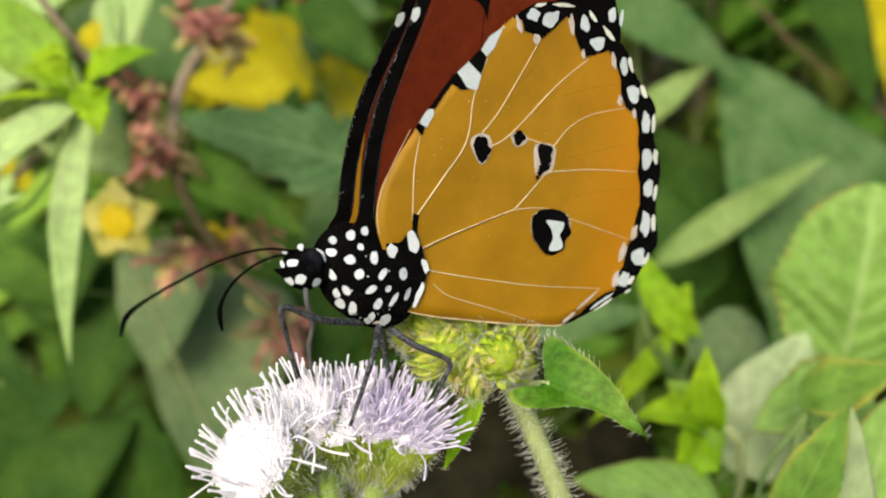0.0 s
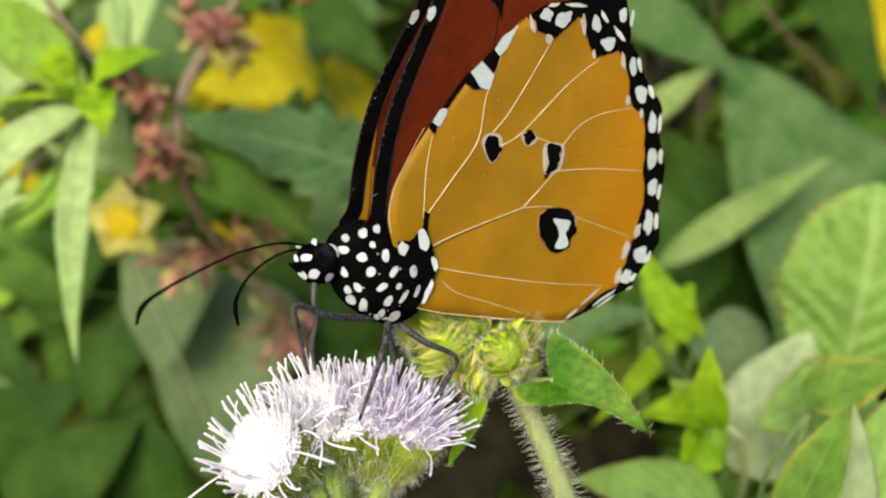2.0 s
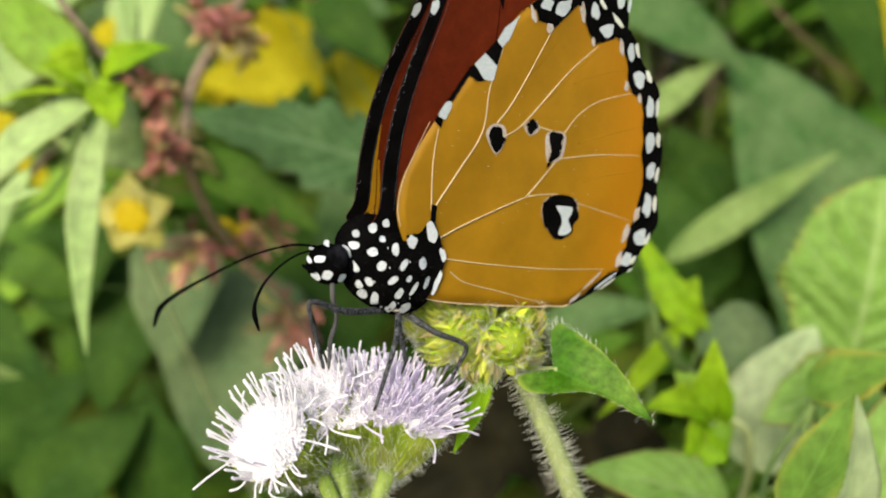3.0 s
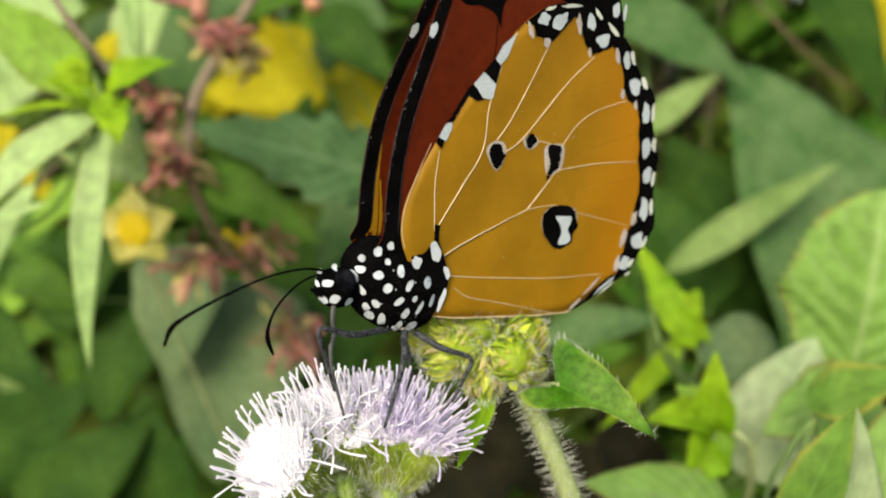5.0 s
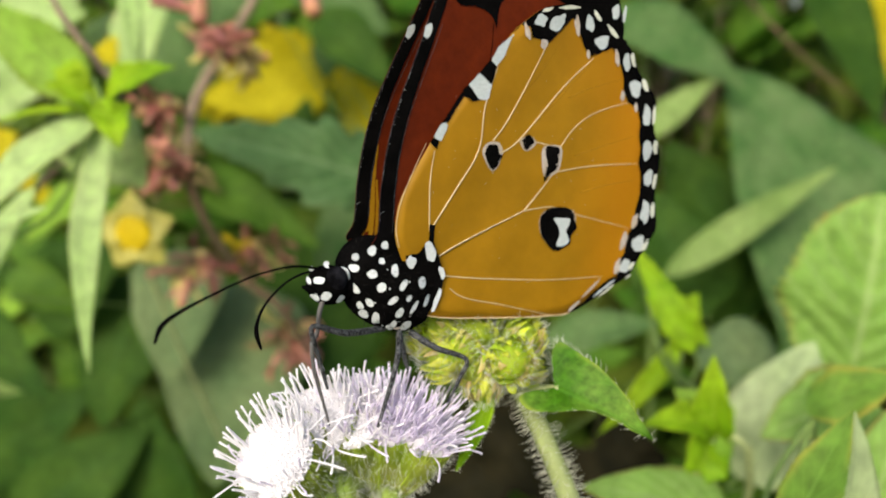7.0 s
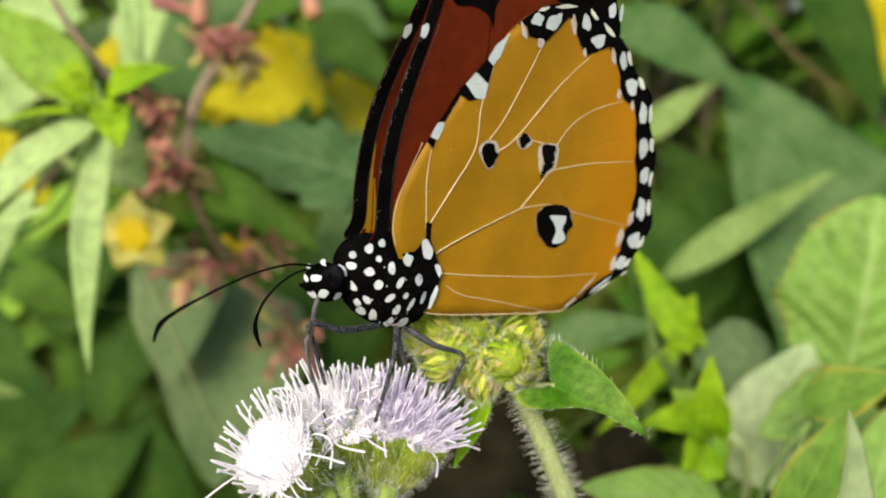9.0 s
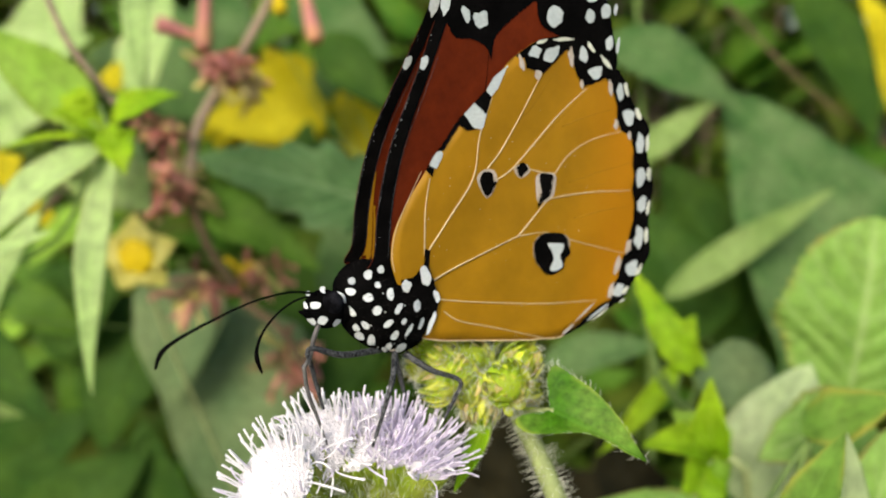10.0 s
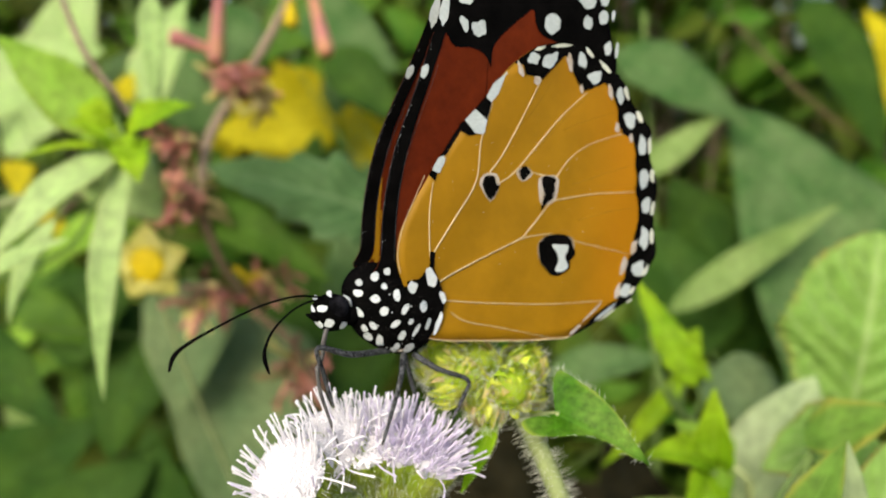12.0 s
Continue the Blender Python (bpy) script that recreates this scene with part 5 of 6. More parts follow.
# pale fringe along the very edge, then pale crescents on the inner side of the margin
spots(hindwing, [(17.50, 29.43, 0.84, 0.21, 15), (21.01, 29.77, 1.58, 0.24, 2), (25.74, 28.86, 0.93, 0.28, -45), (28.30, 26.98, 1.23, 0.30, -40), (32.06, 23.45, 0.40, 0.99, 20),
                 (34.45, 20.20, 0.41, 0.92, 34), (36.27, 16.09, 0.32, 1.34, 0), (37.10, 11.81, 0.43, 0.99, 12), (37.47, 6.89, 0.39, 1.06, -10), (37.42, 2.86, 0.39, 1.27, 0),
                 (36.36, -2.11, 0.43, 0.99, -38), (33.90, -4.77, 0.43, 0.70, -42), (29.61, -7.68, 1.67, 0.14, 28), (33.38, -6.27, 0.54, 0.18, 20)], -0.18, "fringe_scale", FRINGE)
spots(hindwing, [(14.56, 26.81, 0.37, 0.92, 20), (17.19, 25.45, 0.68, 0.49, -30), (22.47, 27.67, 0.45, 1.13, 10), (24.39, 24.28, 0.32, 0.56, 15), (29.20, 23.83, 0.38, 1.06, 12),
                 (30.65, 18.91, 0.40, 0.63, 0), (33.08, 17.28, 0.31, 0.63, 12), (34.11, 1.61, 0.53, 0.99, -20), (32.32, -0.85, 0.57, 1.34, -18), (31.25, -4.55, 0.57, 1.20, -12),
                 (26.81, -6.98, 1.92, 0.18, 36), (23.86, -9.18, 1.29, 0.28, 30)], -0.15, "pale_crescent", RIM)
# pale line along the lower edge
bm = bmesh.new()
tube(bm, [Vector((x, -0.02 + swell(x, z), z)) * MM for x, z in edge[28 * 5:34 * 5]], [0.07 * MM, 0.10 * MM, 0.10 * MM, 0.08 * MM], 5, 1, False)
part("pale_edge", bm, VEIN, hindwing)
# black and white marks along the front edge
for points, mat, depth in (
        ([(1.39, 14.37), (1.77, 15.06), (2.66, 14.74), (2.28, 13.53), (1.76, 13.95)], BLACK, -0.12),
        ([(1.77, 14.93), (2.81, 16.55), (3.71, 16.50), (3.64, 15.92), (2.81, 14.41)], SPOT, -0.14),
        ([(2.89, 16.54), (4.24, 18.35), (5.59, 20.09), (6.20, 20.01), (4.77, 18.07), (3.71, 16.44)], BLACK, -0.13),
        ([(5.59, 20.35), (6.58, 20.96), (7.21, 19.98), (8.07, 18.98), (6.91, 18.82), (5.90, 19.44)], BLACK, -0.12),
        ([(6.43, 20.80), (7.88, 22.15), (9.59, 20.72), (9.10, 18.91), (7.76, 19.12), (7.05, 20.11)], SPOT, -0.14),
        ([(7.80, 22.09), (9.34, 23.66), (10.30, 22.88), (9.62, 20.69), (8.83, 21.03)], BLACK, -0.12),
        ([(9.42, 23.54), (10.53, 25.15), (12.53, 26.54), (11.23, 23.90), (10.22, 22.82)], SPOT, -0.14)):
    bm = bmesh.new()
    patch(bm, frayed(points, 3.0, 0.28), depth, 1)
    part("edge_mark", bm, mat, hindwing)
# spots of the cell, each black with frayed edges and a wide pale rim
for points, rim_points, seed in (
        ([(9.02, 13.35), (9.74, 13.84), (10.72, 13.51), (10.98, 12.81), (11.49, 12.22), (11.10, 11.28), (10.45, 10.64), (9.80, 10.76), (8.96, 12.33)],
         [(8.62, 13.64), (9.74, 14.18), (11.21, 13.89), (11.73, 12.76), (11.58, 11.94), (10.79, 10.48), (9.97, 10.27), (9.14, 11.30), (8.39, 12.71)], 1.0),
        ([(14.38, 13.97), (15.04, 14.62), (15.81, 14.44), (16.28, 13.57), (15.52, 12.92), (14.93, 12.75)],
         [(13.96, 13.86), (14.87, 14.49), (15.90, 14.43), (16.72, 13.41), (15.70, 12.63), (14.76, 12.55)], 2.0),
        ([(18.05, 12.97), (19.11, 12.97), (20.21, 12.61), (20.09, 11.18), (19.79, 9.90), (18.91, 9.39), (17.79, 8.47), (18.01, 9.61), (18.32, 10.74), (18.00, 11.90)],
         [(17.43, 12.94), (18.92, 13.34), (20.74, 12.79), (20.74, 10.99), (20.26, 9.57), (18.93, 8.95), (17.67, 9.20), (17.33, 11.17)], 3.0),
        ([(17.53, 3.65), (18.03, 4.63), (19.28, 5.02), (21.12, 4.97), (22.84, 4.26), (23.21, 2.85), (23.54, 1.89), (22.73, 1.06), (22.60, -0.01), (21.22, -0.75), (20.10, -0.91), (18.95, 0.01), (17.79, 1.59)],
         [(17.17, 3.69), (17.93, 4.79), (19.27, 5.24), (21.12, 5.12), (23.02, 4.55), (23.66, 3.26), (23.35, 1.91), (22.54, 1.01), (22.41, 0.02), (21.21, -0.60), (20.09, -0.76), (18.77, 0.03), (17.52, 1.63)], 4.0)):
    middle = sum((Vector(p) for p in rim_points), Vector((0, 0))) / len(rim_points)
    rim_points = [middle.lerp(Vector(p), 0.92) for p in rim_points]
    smooth_points = [(p.x, p.y) for p in spline([(x, z, 0) for x, z in points], 3, True)]
    bm = bmesh.new()
    patch(bm, frayed(smooth_points, seed, 0.5), -0.15, 1)
    spot_ob = part("black_spot", bm, BLACK, hindwing)
    bm = bmesh.new()
    patch(bm, frayed([(p.x, p.y) for p in spline([(x, z, 0) for x, z in rim_points], 3, True)], seed + 5, 0.14), -0.09, 1)
    part("pale_rim", bm, RIM, spot_ob)
bm = bmesh.new()
patch(bm, [(p.x, p.y) for p in spline([(x, z, 0) for x, z in ((19.71, 3.55), (21.01, 3.48), (22.33, 3.25), (22.19, 2.35), (21.76, 1.64), (22.29, 0.34), (21.57, -0.26), (20.35, -0.25), (20.32, 0.36), (20.75, 1.23), (20.50, 2.40))], 3, True)], -0.2, 0)
part("white_pupil", bm, SPOT, hindwing)
# veins
vein(hindwing, [(2.31, 0.37), (5.06, 1.55), (9.93, 3.29), (15.01, 5.03)], -0.03, 0.17)
vein(hindwing, [(2.31, 0.37), (5.06, 1.55), (9.93, 3.29), (13.5, 4.51)], -0.13, 0.07, "vein_core", LEGS)
vein(hindwing, [(15.01, 5.03), (17.56, 7.54), (19.45, 9.49)], -0.03, 0.13)
vein(hindwing, [(15.01, 5.03), (19.47, 5.07), (23.26, 3.76), (33.46, 0.63)], -0.03, 0.09)
vein(hindwing, [(1.94, 4.59), (5.03, 8.71), (7.99, 13.01), (8.72, 18.17), (10.39, 22.69)], -0.03, 0.13)
vein(hindwing, [(10.07, 14.09), (12.54, 17.01), (17.72, 25.25)], -0.03, 0.12)
vein(hindwing, [(11.24, 12.52), (14.04, 13.99), (20.56, 20.13), (25.35, 23.72)], -0.03, 0.12)
vein(hindwing, [(16.10, 13.72), (18.22, 13.17), (20.03, 12.62), (22.63, 15.12), (26.26, 16.90), (32.51, 18.12)], -0.03, 0.10)
vein(hindwing, [(19.72, 9.61), (26.72, 9.95), (33.94, 9.70)], -0.03, 0.10)
vein(hindwing, [(2.84, -1.84), (9.20, -3.11), (18.04, -4.56), (28.76, -5.65)], -0.03, 0.10)
vein(hindwing, [(4.27, -3.65), (6.31, -5.16), (11.84, -7.01), (19.65, -9.65)], -0.03, 0.09)
vein(hindwing, [(1.33, 3.98), (1.36, 9.38), (1.99, 13.42)], -0.03, 0.11)
vein(hindwing, [(-2.79, 2.45), (-3.11, 4.85), (-2.18, 8.40), (0.88, 14.27)], -0.05, 0.07)
# faint creases of the membrane between the veins, their shading painted as darker lines
for points in (
        [(21.52, 18.92), (25.12, 20.01), (30.58, 21.02)],
        [(22.83, 11.49), (27.51, 12.43), (33.80, 13.63)],
        [(13.32, 18.66), (16.99, 21.92), (19.85, 25.58)],
        [(17.63, 16.78), (21.89, 20.45), (25.82, 23.51)],
        [(24.04, 6.56), (28.86, 7.26), (33.72, 7.38)],
        [(5.03, 9.05), (8.14, 13.54), (9.05, 16.83)]):
    vein(hindwing, points, 0.03, 0.09, "crease", CREASE_SHADE)
bm = bmesh.new()
patch(bm, ragged([(1.33, 4.80), (2.09, 4.57), (1.93, 2.52), (1.16, 1.93)], 4.0), -0.12, 1)
part("dark_root", bm, BLACK, hindwing)

bm = bmesh.new()
rng = random.Random(5)
for _ in range(90):
    x, z = rng.uniform(1.0, 27.0), rng.uniform(-5.0, 24.0)
    r = rng.uniform(0.02, 0.055)
    if ((x - 14) / 13) ** 2 + ((z - 9) / 15) ** 2 < 1:
        blob(bm, Vector((x, -0.06 + swell(x, z), z)) * MM, (r * MM, r * 0.4 * MM, r * MM), None, 5, 4)
part("loose_scales", bm, WHITE, hindwing, kind="stuff")

# forewings: the rust-red blade, black front edge and tip, white spots
FORE = [(-6.17, 2.24), (-5.23, 4.48), (-4.81, 8.97), (-4.10, 13.34), (-2.96, 17.61), (-1.30, 21.75), (0.60, 26.20), (3.20, 32.40), (7.60, 38.60), (13.03, 42.75), (17.37, 43.15), (21.60, 41.70),
        (25.53, 38.85), (28.37, 34.77), (29.62, 30.78), (30.53, 26.64), (28.74, 22.41), (19.89, 15.62), (9.84, 8.61), (1.93, 2.52), (-2.61, 0.38)]


def forewing(depth, name, label, lean=False):
    edge = [(p.x, p.y) for p in spline([(x, z, 0) for x, z in FORE], 6, True)]
    middle = (8.84, 20.78)
    blade = part(name, wing_blade(edge, middle, depth), RUST, butterfly, label)
    front = depth - 0.09
    # black front edge, a band that narrows to the root
    bm = bmesh.new()
    rows_up = []
    for k in range(0, 47):
        p, q = Vector(edge[k]), Vector(edge[k + 1])
        inward = Vector((q - p)).normalized()
        inward = Vector((inward.y, -inward.x))
        wide = 1.72 + 0.25 * math.sin(k * 0.12) + 0.12 * noise.noise(Vector((k * 0.8, depth, 3)))
        rows_up.append([bm.verts.new((*(p + inward * wide * f - inward * 0.06), 0)) for f in (0.0, 0.5, 1.0)])
    for a, b in zip(rows_up, rows_up[1:]):
        for k in range(2):
            bm.faces.new((a[k], a[k + 1], b[k + 1], b[k]))
    for v in bm.verts:
        x, z = v.co.x, v.co.y
        v.co = Vector((x, front - 0.05 + swell(x, z), z)) * MM
    part("black_front_edge", bm, BLACK, blade)
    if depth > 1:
        # orange strips paint the glow of light through the root of the far wing
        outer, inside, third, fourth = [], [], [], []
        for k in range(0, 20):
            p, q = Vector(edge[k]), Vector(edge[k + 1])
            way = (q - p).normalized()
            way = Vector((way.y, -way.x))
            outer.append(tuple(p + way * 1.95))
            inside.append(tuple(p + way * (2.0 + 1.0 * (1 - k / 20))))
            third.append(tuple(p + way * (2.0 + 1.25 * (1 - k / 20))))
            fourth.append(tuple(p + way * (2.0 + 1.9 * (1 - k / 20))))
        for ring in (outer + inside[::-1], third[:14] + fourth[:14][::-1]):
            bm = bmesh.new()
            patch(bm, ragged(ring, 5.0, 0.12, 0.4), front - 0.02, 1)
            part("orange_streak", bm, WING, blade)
    # black tip
    bm = bmesh.new()
    tip = edge[38:96]
    low = [(p.x, p.y) for p in spline([(x, z, 0) for x, z in ((31.25, 25.83), (27.49, 27.72), (23.70, 29.54), (20.52, 30.24), (18.13, 31.13), (17.25, 32.30), (16.90, 34.15), (15.71, 33.57), (14.03, 32.44), (12.20, 31.05), (10.88, 29.54), (10.54, 27.22), (10.21, 27.77), (9.41, 28.79), (7.50, 29.53), (5.38, 29.58), (4.25, 31.08), (3.32, 33.66))], 3)]
    patch(bm, tip + frayed(low, 2.0, 0.18, 0.2, False), front, 3)
    part("black_tip", bm, BLACK, blade)
    bm = bmesh.new()
    # pale line between front edge and blade
    for offset in (0.03, 1.80):
        pts = []
        for k in range(6, 40, 2):
            p, q = Vector(edge[k]), Vector(edge[k + 1])
            way = (q - p).normalized()
            pts.append(p + Vector((way.y, -way.x)) * offset)
        tube(bm, [Vector((p.x, front - 0.05 + swell(p.x, p.y), p.y)) * MM for p in pts], [0.024 * MM, 0.02 * MM], 5, 1, False)
    part("edge_vein", bm, LEGS, blade)
    spots(blade, [(1.17, 26.68, 0.48, 0.85, -15), (4.08, 33.68, 0.61, 1.69, -14), (6.67, 32.31, 0.47, 0.99, 25), (8.79, 31.75, 1.13, 0.92, -10), (19.78, 32.55, 1.33, 1.13, 20),
                 (25.56, 32.80, 0.84, 0.85, 0), (28.13, 33.43, 0.95, 0.85, 0), (25.50, 35.37, 1.39, 0.77, 0), (28.29, 35.60, 0.76, 0.63, 0), (29.02, 29.42, 0.58, 0.92, 0),
                 (29.78, 33.76, 0.29, 0.70, -5), (30.43, 29.21, 0.29, 0.99, -5)], front - 0.09)
    spots(blade, [(7.12, 36.16, 1.3, 1.8, -20), (10.86, 37.57, 1.3, 1.7, -10), (14.38, 37.20, 1.1, 1.5, 0), (20.51, 38.20, 0.7, 0.6, 0)], front - 0.09)
    bm = bmesh.new()
    patch(bm, ragged([(-5.6, 3.0) if depth < 1 else (-5.6, 2.2), (-3.9, 6.0 if depth < 1 else 2.6), (-2.9, 5.2 if depth < 1 else 2.4), (-1.9, 2.2), (-2.6, 0.6), (-5.6, 1.6)], 7.0, 0.25), front - 0.03, 1)
    part("dark_root", bm, BLACK, blade)
    vein(blade, [(1.95, 5.96), (8.84, 20.78), (10.13, 27.78)], front + 0.05, 0.07, "vein", BLACK)
    # loose pale scales along the front edge
    bm = bmesh.new()
    rng = random.Random(15)
    for _ in range(34):
        k = rng.randrange(8, 40)
        p = Vector(edge[k]).lerp(Vector(edge[k + 1]), rng.random()) + Vector((abs(rng.gauss(0, 0.15)) + 0.1, 0))
        r = rng.uniform(0.025, 0.05)
        blob(bm, Vector((p.x, front - 0.08 + swell(p.x, p.y), p.y)) * MM, (r * MM, r * 0.5 * MM, r * MM), None, 5, 4)
    part("loose_scales", bm, WHITE, blade, kind="stuff")
    # the pair leans together towards the tips
    for ob in (blade, *blade.children) if lean else ():
        for v in ob.data.vertices:
            up = max(0.0, v.co.z / MM)
            v.co.y -= MM * (0.06 * up + max(0.0, up - 18) ** 1.7 * 0.028 if up < 30 else 3.7 + 0.17 * (up - 30))
    return blade


forewing(0.45, "forewing", "rust-red forewing with black tip and white spots")
forewing(7.4, "forewing", "rust-red forewing with black tip and white spots", True)
far_edge = [(p.x, p.y) for p in spline([(x, z, 0) for x, z in HIND], 3, True)]
part("hindwing", wing_blade([(x + 0.3, z) for x, z in far_edge], (13.19, 8.31), 8.4), WING, butterfly, "orange hindwing with black margin and white dots")

# body
thorax_mid, thorax_half, thorax_turn = Vector((-2.85, 3.00, -2.76)), Vector((7.25, 4.0, 5.25)), Matrix.Rotation(radians(42), 3, "Y")
bm = bmesh.new()
blob(bm, thorax_mid * MM, thorax_half * MM, thorax_turn, 28, 18, 0.03)
hump_mid, hump_half, hump_turn = Vector((-6.02, 3.0, 0.6)), Vector((3.45, 3.2, 2.75)), Matrix.Rotation(radians(-30), 3, "Y")
blob(bm, hump_mid * MM, hump_half * MM, hump_turn, 24, 16, 0.03)
blob(bm, Vector((-3.32, 3.40, 0.90)) * MM, Vector((3.0, 3.6, 2.2)) * MM, None, 18, 12, 0.05)
thorax = part("thorax", bm, BLACK, butterfly, "black thorax with white dots")
bm = bmesh.new()
tube(bm, [Vector(p) * MM for p in ((1.96, 3.00, -3.23), (8.54, 3.00, -2.75), (19.29, 3.00, -3.56), (29.24, 3.00, -5.01))], [2.3 * MM, 2.1 * MM, 1.8 * MM, 0.5 * MM], 14, 5)
part("abdomen", bm, RUST, butterfly)


def body_dot(parent, x, z, a, b, turn, mid, half, rot):
    """A tuft of white scales that follows the rounded body, on the side of the folded wing."""
    bulges = [(mid, half, rot.inverted())]
    if parent is thorax:
        bulges.append((hump_mid, hump_half, hump_turn.inverted()))
    bm = bmesh.new()
    pts = oval(x, z, a * 0.80, b * 0.82, turn, 18, 0.0, 0.10)
    rim = []

    def on_body(px, pz):
        lo, hi = mid.y - 12, mid.y
        for _ in range(26):
            m = (lo + hi) / 2
            inside = False
            for centre_at, sizes, unturn in bulges:
                q = unturn @ (Vector((px, m, pz)) - centre_at)
                inside |= (q.x / sizes.x) ** 2 + (q.y / sizes.y) ** 2 + (q.z / sizes.z) ** 2 < 1.02
            lo, hi = (lo, m) if inside else (m, hi)
        return Vector((px, min(lo - 0.16, 0.2) if parent is thorax and pz > 1.5 else lo - 0.16, pz)) * MM

    centre = bm.verts.new(on_body(x, z))
    rim = [bm.verts.new(on_body(*p)) for p in pts]
    for k in range(18):
        j = (k + 1) % 18
        bm.faces.new((centre, rim[k], rim[j]))
    return part("white_dot", bm, WHITE, parent)


for x, z, a, b, turn in ((-8.18, 1.98, 0.62, 0.55, -20), (-8.24, 0.58, 0.6, 0.55, 30), (-6.10, 2.49, 0.68, 0.68, 0), (-4.46, 2.88, 0.6, 0.62, 0),
                         (-5.11, 1.18, 0.5, 0.45, 0), (-6.36, -0.17, 0.72, 0.66, 0), (-3.68, -0.02, 0.6, 0.9, -10), (*(-5.48, -1.78), 0.68, 0.68, 0),
                         (*(-2.77, -1.86), 0.5, 0.95, -40), (*(-8.18, -1.89), 0.42, 0.9, 30), (*(-6.68, -3.65), 0.45, 0.75, 25), (*(-4.06, -3.54), 0.5, 0.85, -50),
                         (*(-2.06, -3.59), 0.42, 0.5, -30), (*(-1.25, -4.87), 0.42, 1.15, -30), (*(-3.14, -5.32), 0.6, 0.8, -25), (*(0.01, -2.02), 0.75, 0.85, 0)):
    body_dot(thorax, x, z, a, b, turn, thorax_mid, thorax_half, thorax_turn)
for x, z, a, b, turn in ((*(1.86, -2.53), 0.5, 0.8, -10), (*(0.60, -4.47), 0.4, 0.75, -25), (*(-6.94, -5.33), 0.4, 0.75, 30), (*(-5.73, -5.84), 0.4, 0.9, 10),
                         (*(-3.55, -7.10), 0.4, 0.8, 0), (*(-1.82, -7.42), 0.7, 0.8, -10), (*(-1.32, 0.56), 0.65, 0.75, -20), (*(-7.54, -4.05), 0.3, 0.6, 20)):
    body_dot(thorax, x, z, a * 1.22, b * 1.22, turn, thorax_mid, thorax_half, thorax_turn)
rng = random.Random(19)
for _ in range(22):
    x, z = thorax_mid.x + rng.uniform(-5.5, 4), thorax_mid.z + rng.uniform(-5.5, 3)
    size = rng.uniform(0.07, 0.14)
    local = thorax_turn.inverted() @ Vector((x - thorax_mid.x, 0, z - thorax_mid.z))
    if (local.x / thorax_half.x) ** 2 + (local.z / thorax_half.z) ** 2 > 0.8:
        continue
    body_dot(thorax, x, z, size, size * 1.4, rng.uniform(0, 90), thorax_mid, thorax_half, thorax_turn)
# root of the hindwing: white patches on black
bm = bmesh.new()
patch(bm, ragged([(-2.22, 1.56), (-0.36, 1.58), (1.32, 3.29), (2.54, 0.69), (3.32, -1.91), (2.68, -3.97), (0.71, -6.52), (-0.61, -6.29), (-1.53, -1.86)], 6.0, 0.2), -0.5, 1)
wing_root = part("wing_root", bm, BLACK, butterfly)
spots(wing_root, [(*(1.16, 1.51), 0.75, 1.3, 15), (*(-1.42, 0.69), 0.6, 0.85, 25), (*(2.85, -1.27), 0.35, 1.0, 15), (*(2.05, -4.59), 0.35, 1.6, -25)], -0.62, mat=WHITE)
bm = bmesh.new()
rng = random.Random(9)
tufts = []
for _ in range(420):
    way = Vector((rng.gauss(0, 1), -abs(rng.gauss(0, 1)), rng.gauss(0, 1))).normalized()
    p = thorax_turn @ Vector((way.x * thorax_half.x, way.y * thorax_half.y, way.z * thorax_half.z)) + thorax_mid
    tufts.append((p * MM, thorax_turn @ way + Vector((0.5, 0, 0))))
hairs(bm, tufts, 0.0008, 0.000028, rng, 0.7)
part("body_hair", bm, FUZZ, thorax)

# head, which nods on its own
NECK = Vector((-8.09, 2.0, -1.38)) * MM
head_mid, head_half, head_turn = Vector((-10.88, 2.00, -1.48)), Vector((2.6, 2.1, 2.3)), Matrix.Rotation(radians(20), 3, "Y")
bm = bmesh.new()
blob(bm, head_mid * MM, head_half * MM, head_turn, 22, 14, 0.03)
blob(bm, Vector((-8.58, 2.20, -1.70)) * MM, Vector((1.7, 1.6, 1.9)) * MM, None, 14, 9)
head = moving_part("head", bm, BLACK, butterfly, NECK, "black head with white dots and long antennae")
bm = bmesh.new()
blob(bm, Vector((-10.38, 0.60, -0.50)) * MM, Vector((1.3, 0.95, 1.5)) * MM, None, 20, 14)
part("eye", bm, EYE, head)
bm = bmesh.new()
blob(bm, Vector((-9.69, 3.60, -1.42)) * MM, Vector((1.4, 0.9, 1.5)) * MM, None, 16, 10)
part("eye", bm, EYE, head)
for x, z, a, b, turn in ((*(-12.79, 0.81), 0.42, 0.4, 0), (*(-12.45, -0.31), 0.7, 0.45, 15), (*(-11.88, -2.14), 0.7, 0.75, 0), (*(-10.12, -2.83), 0.65, 0.7, -10),
                         (*(-11.06, 1.06), 0.45, 0.4, 20), (*(-12.90, -2.25), 0.35, 0.8, 30), (*(-13.31, -0.42), 0.2, 0.5, 0)):
    body_dot(head, x, z, a, b, turn, head_mid, head_half, head_turn)
bm = bmesh.new()
tube(bm, [Vector(p) * MM for p in ((-8.72, 0.80, -0.75), (-9.04, 0.60, 0.23), (-9.67, 0.70, 0.76))], [0.12 * MM, 0.2 * MM, 0.1 * MM], 6, 4)
part("collar_line", bm, WHITE, head)
bm = bmesh.new()
tube(bm, [Vector(p) * MM for p in ((-12.03, 1.20, -1.88), (-13.22, 1.00, -1.49), (-14.38, 0.80, -0.78))], [0.5 * MM, 0.45 * MM, 0.12 * MM], 7, 4)
part("palp", bm, BLACK, head)
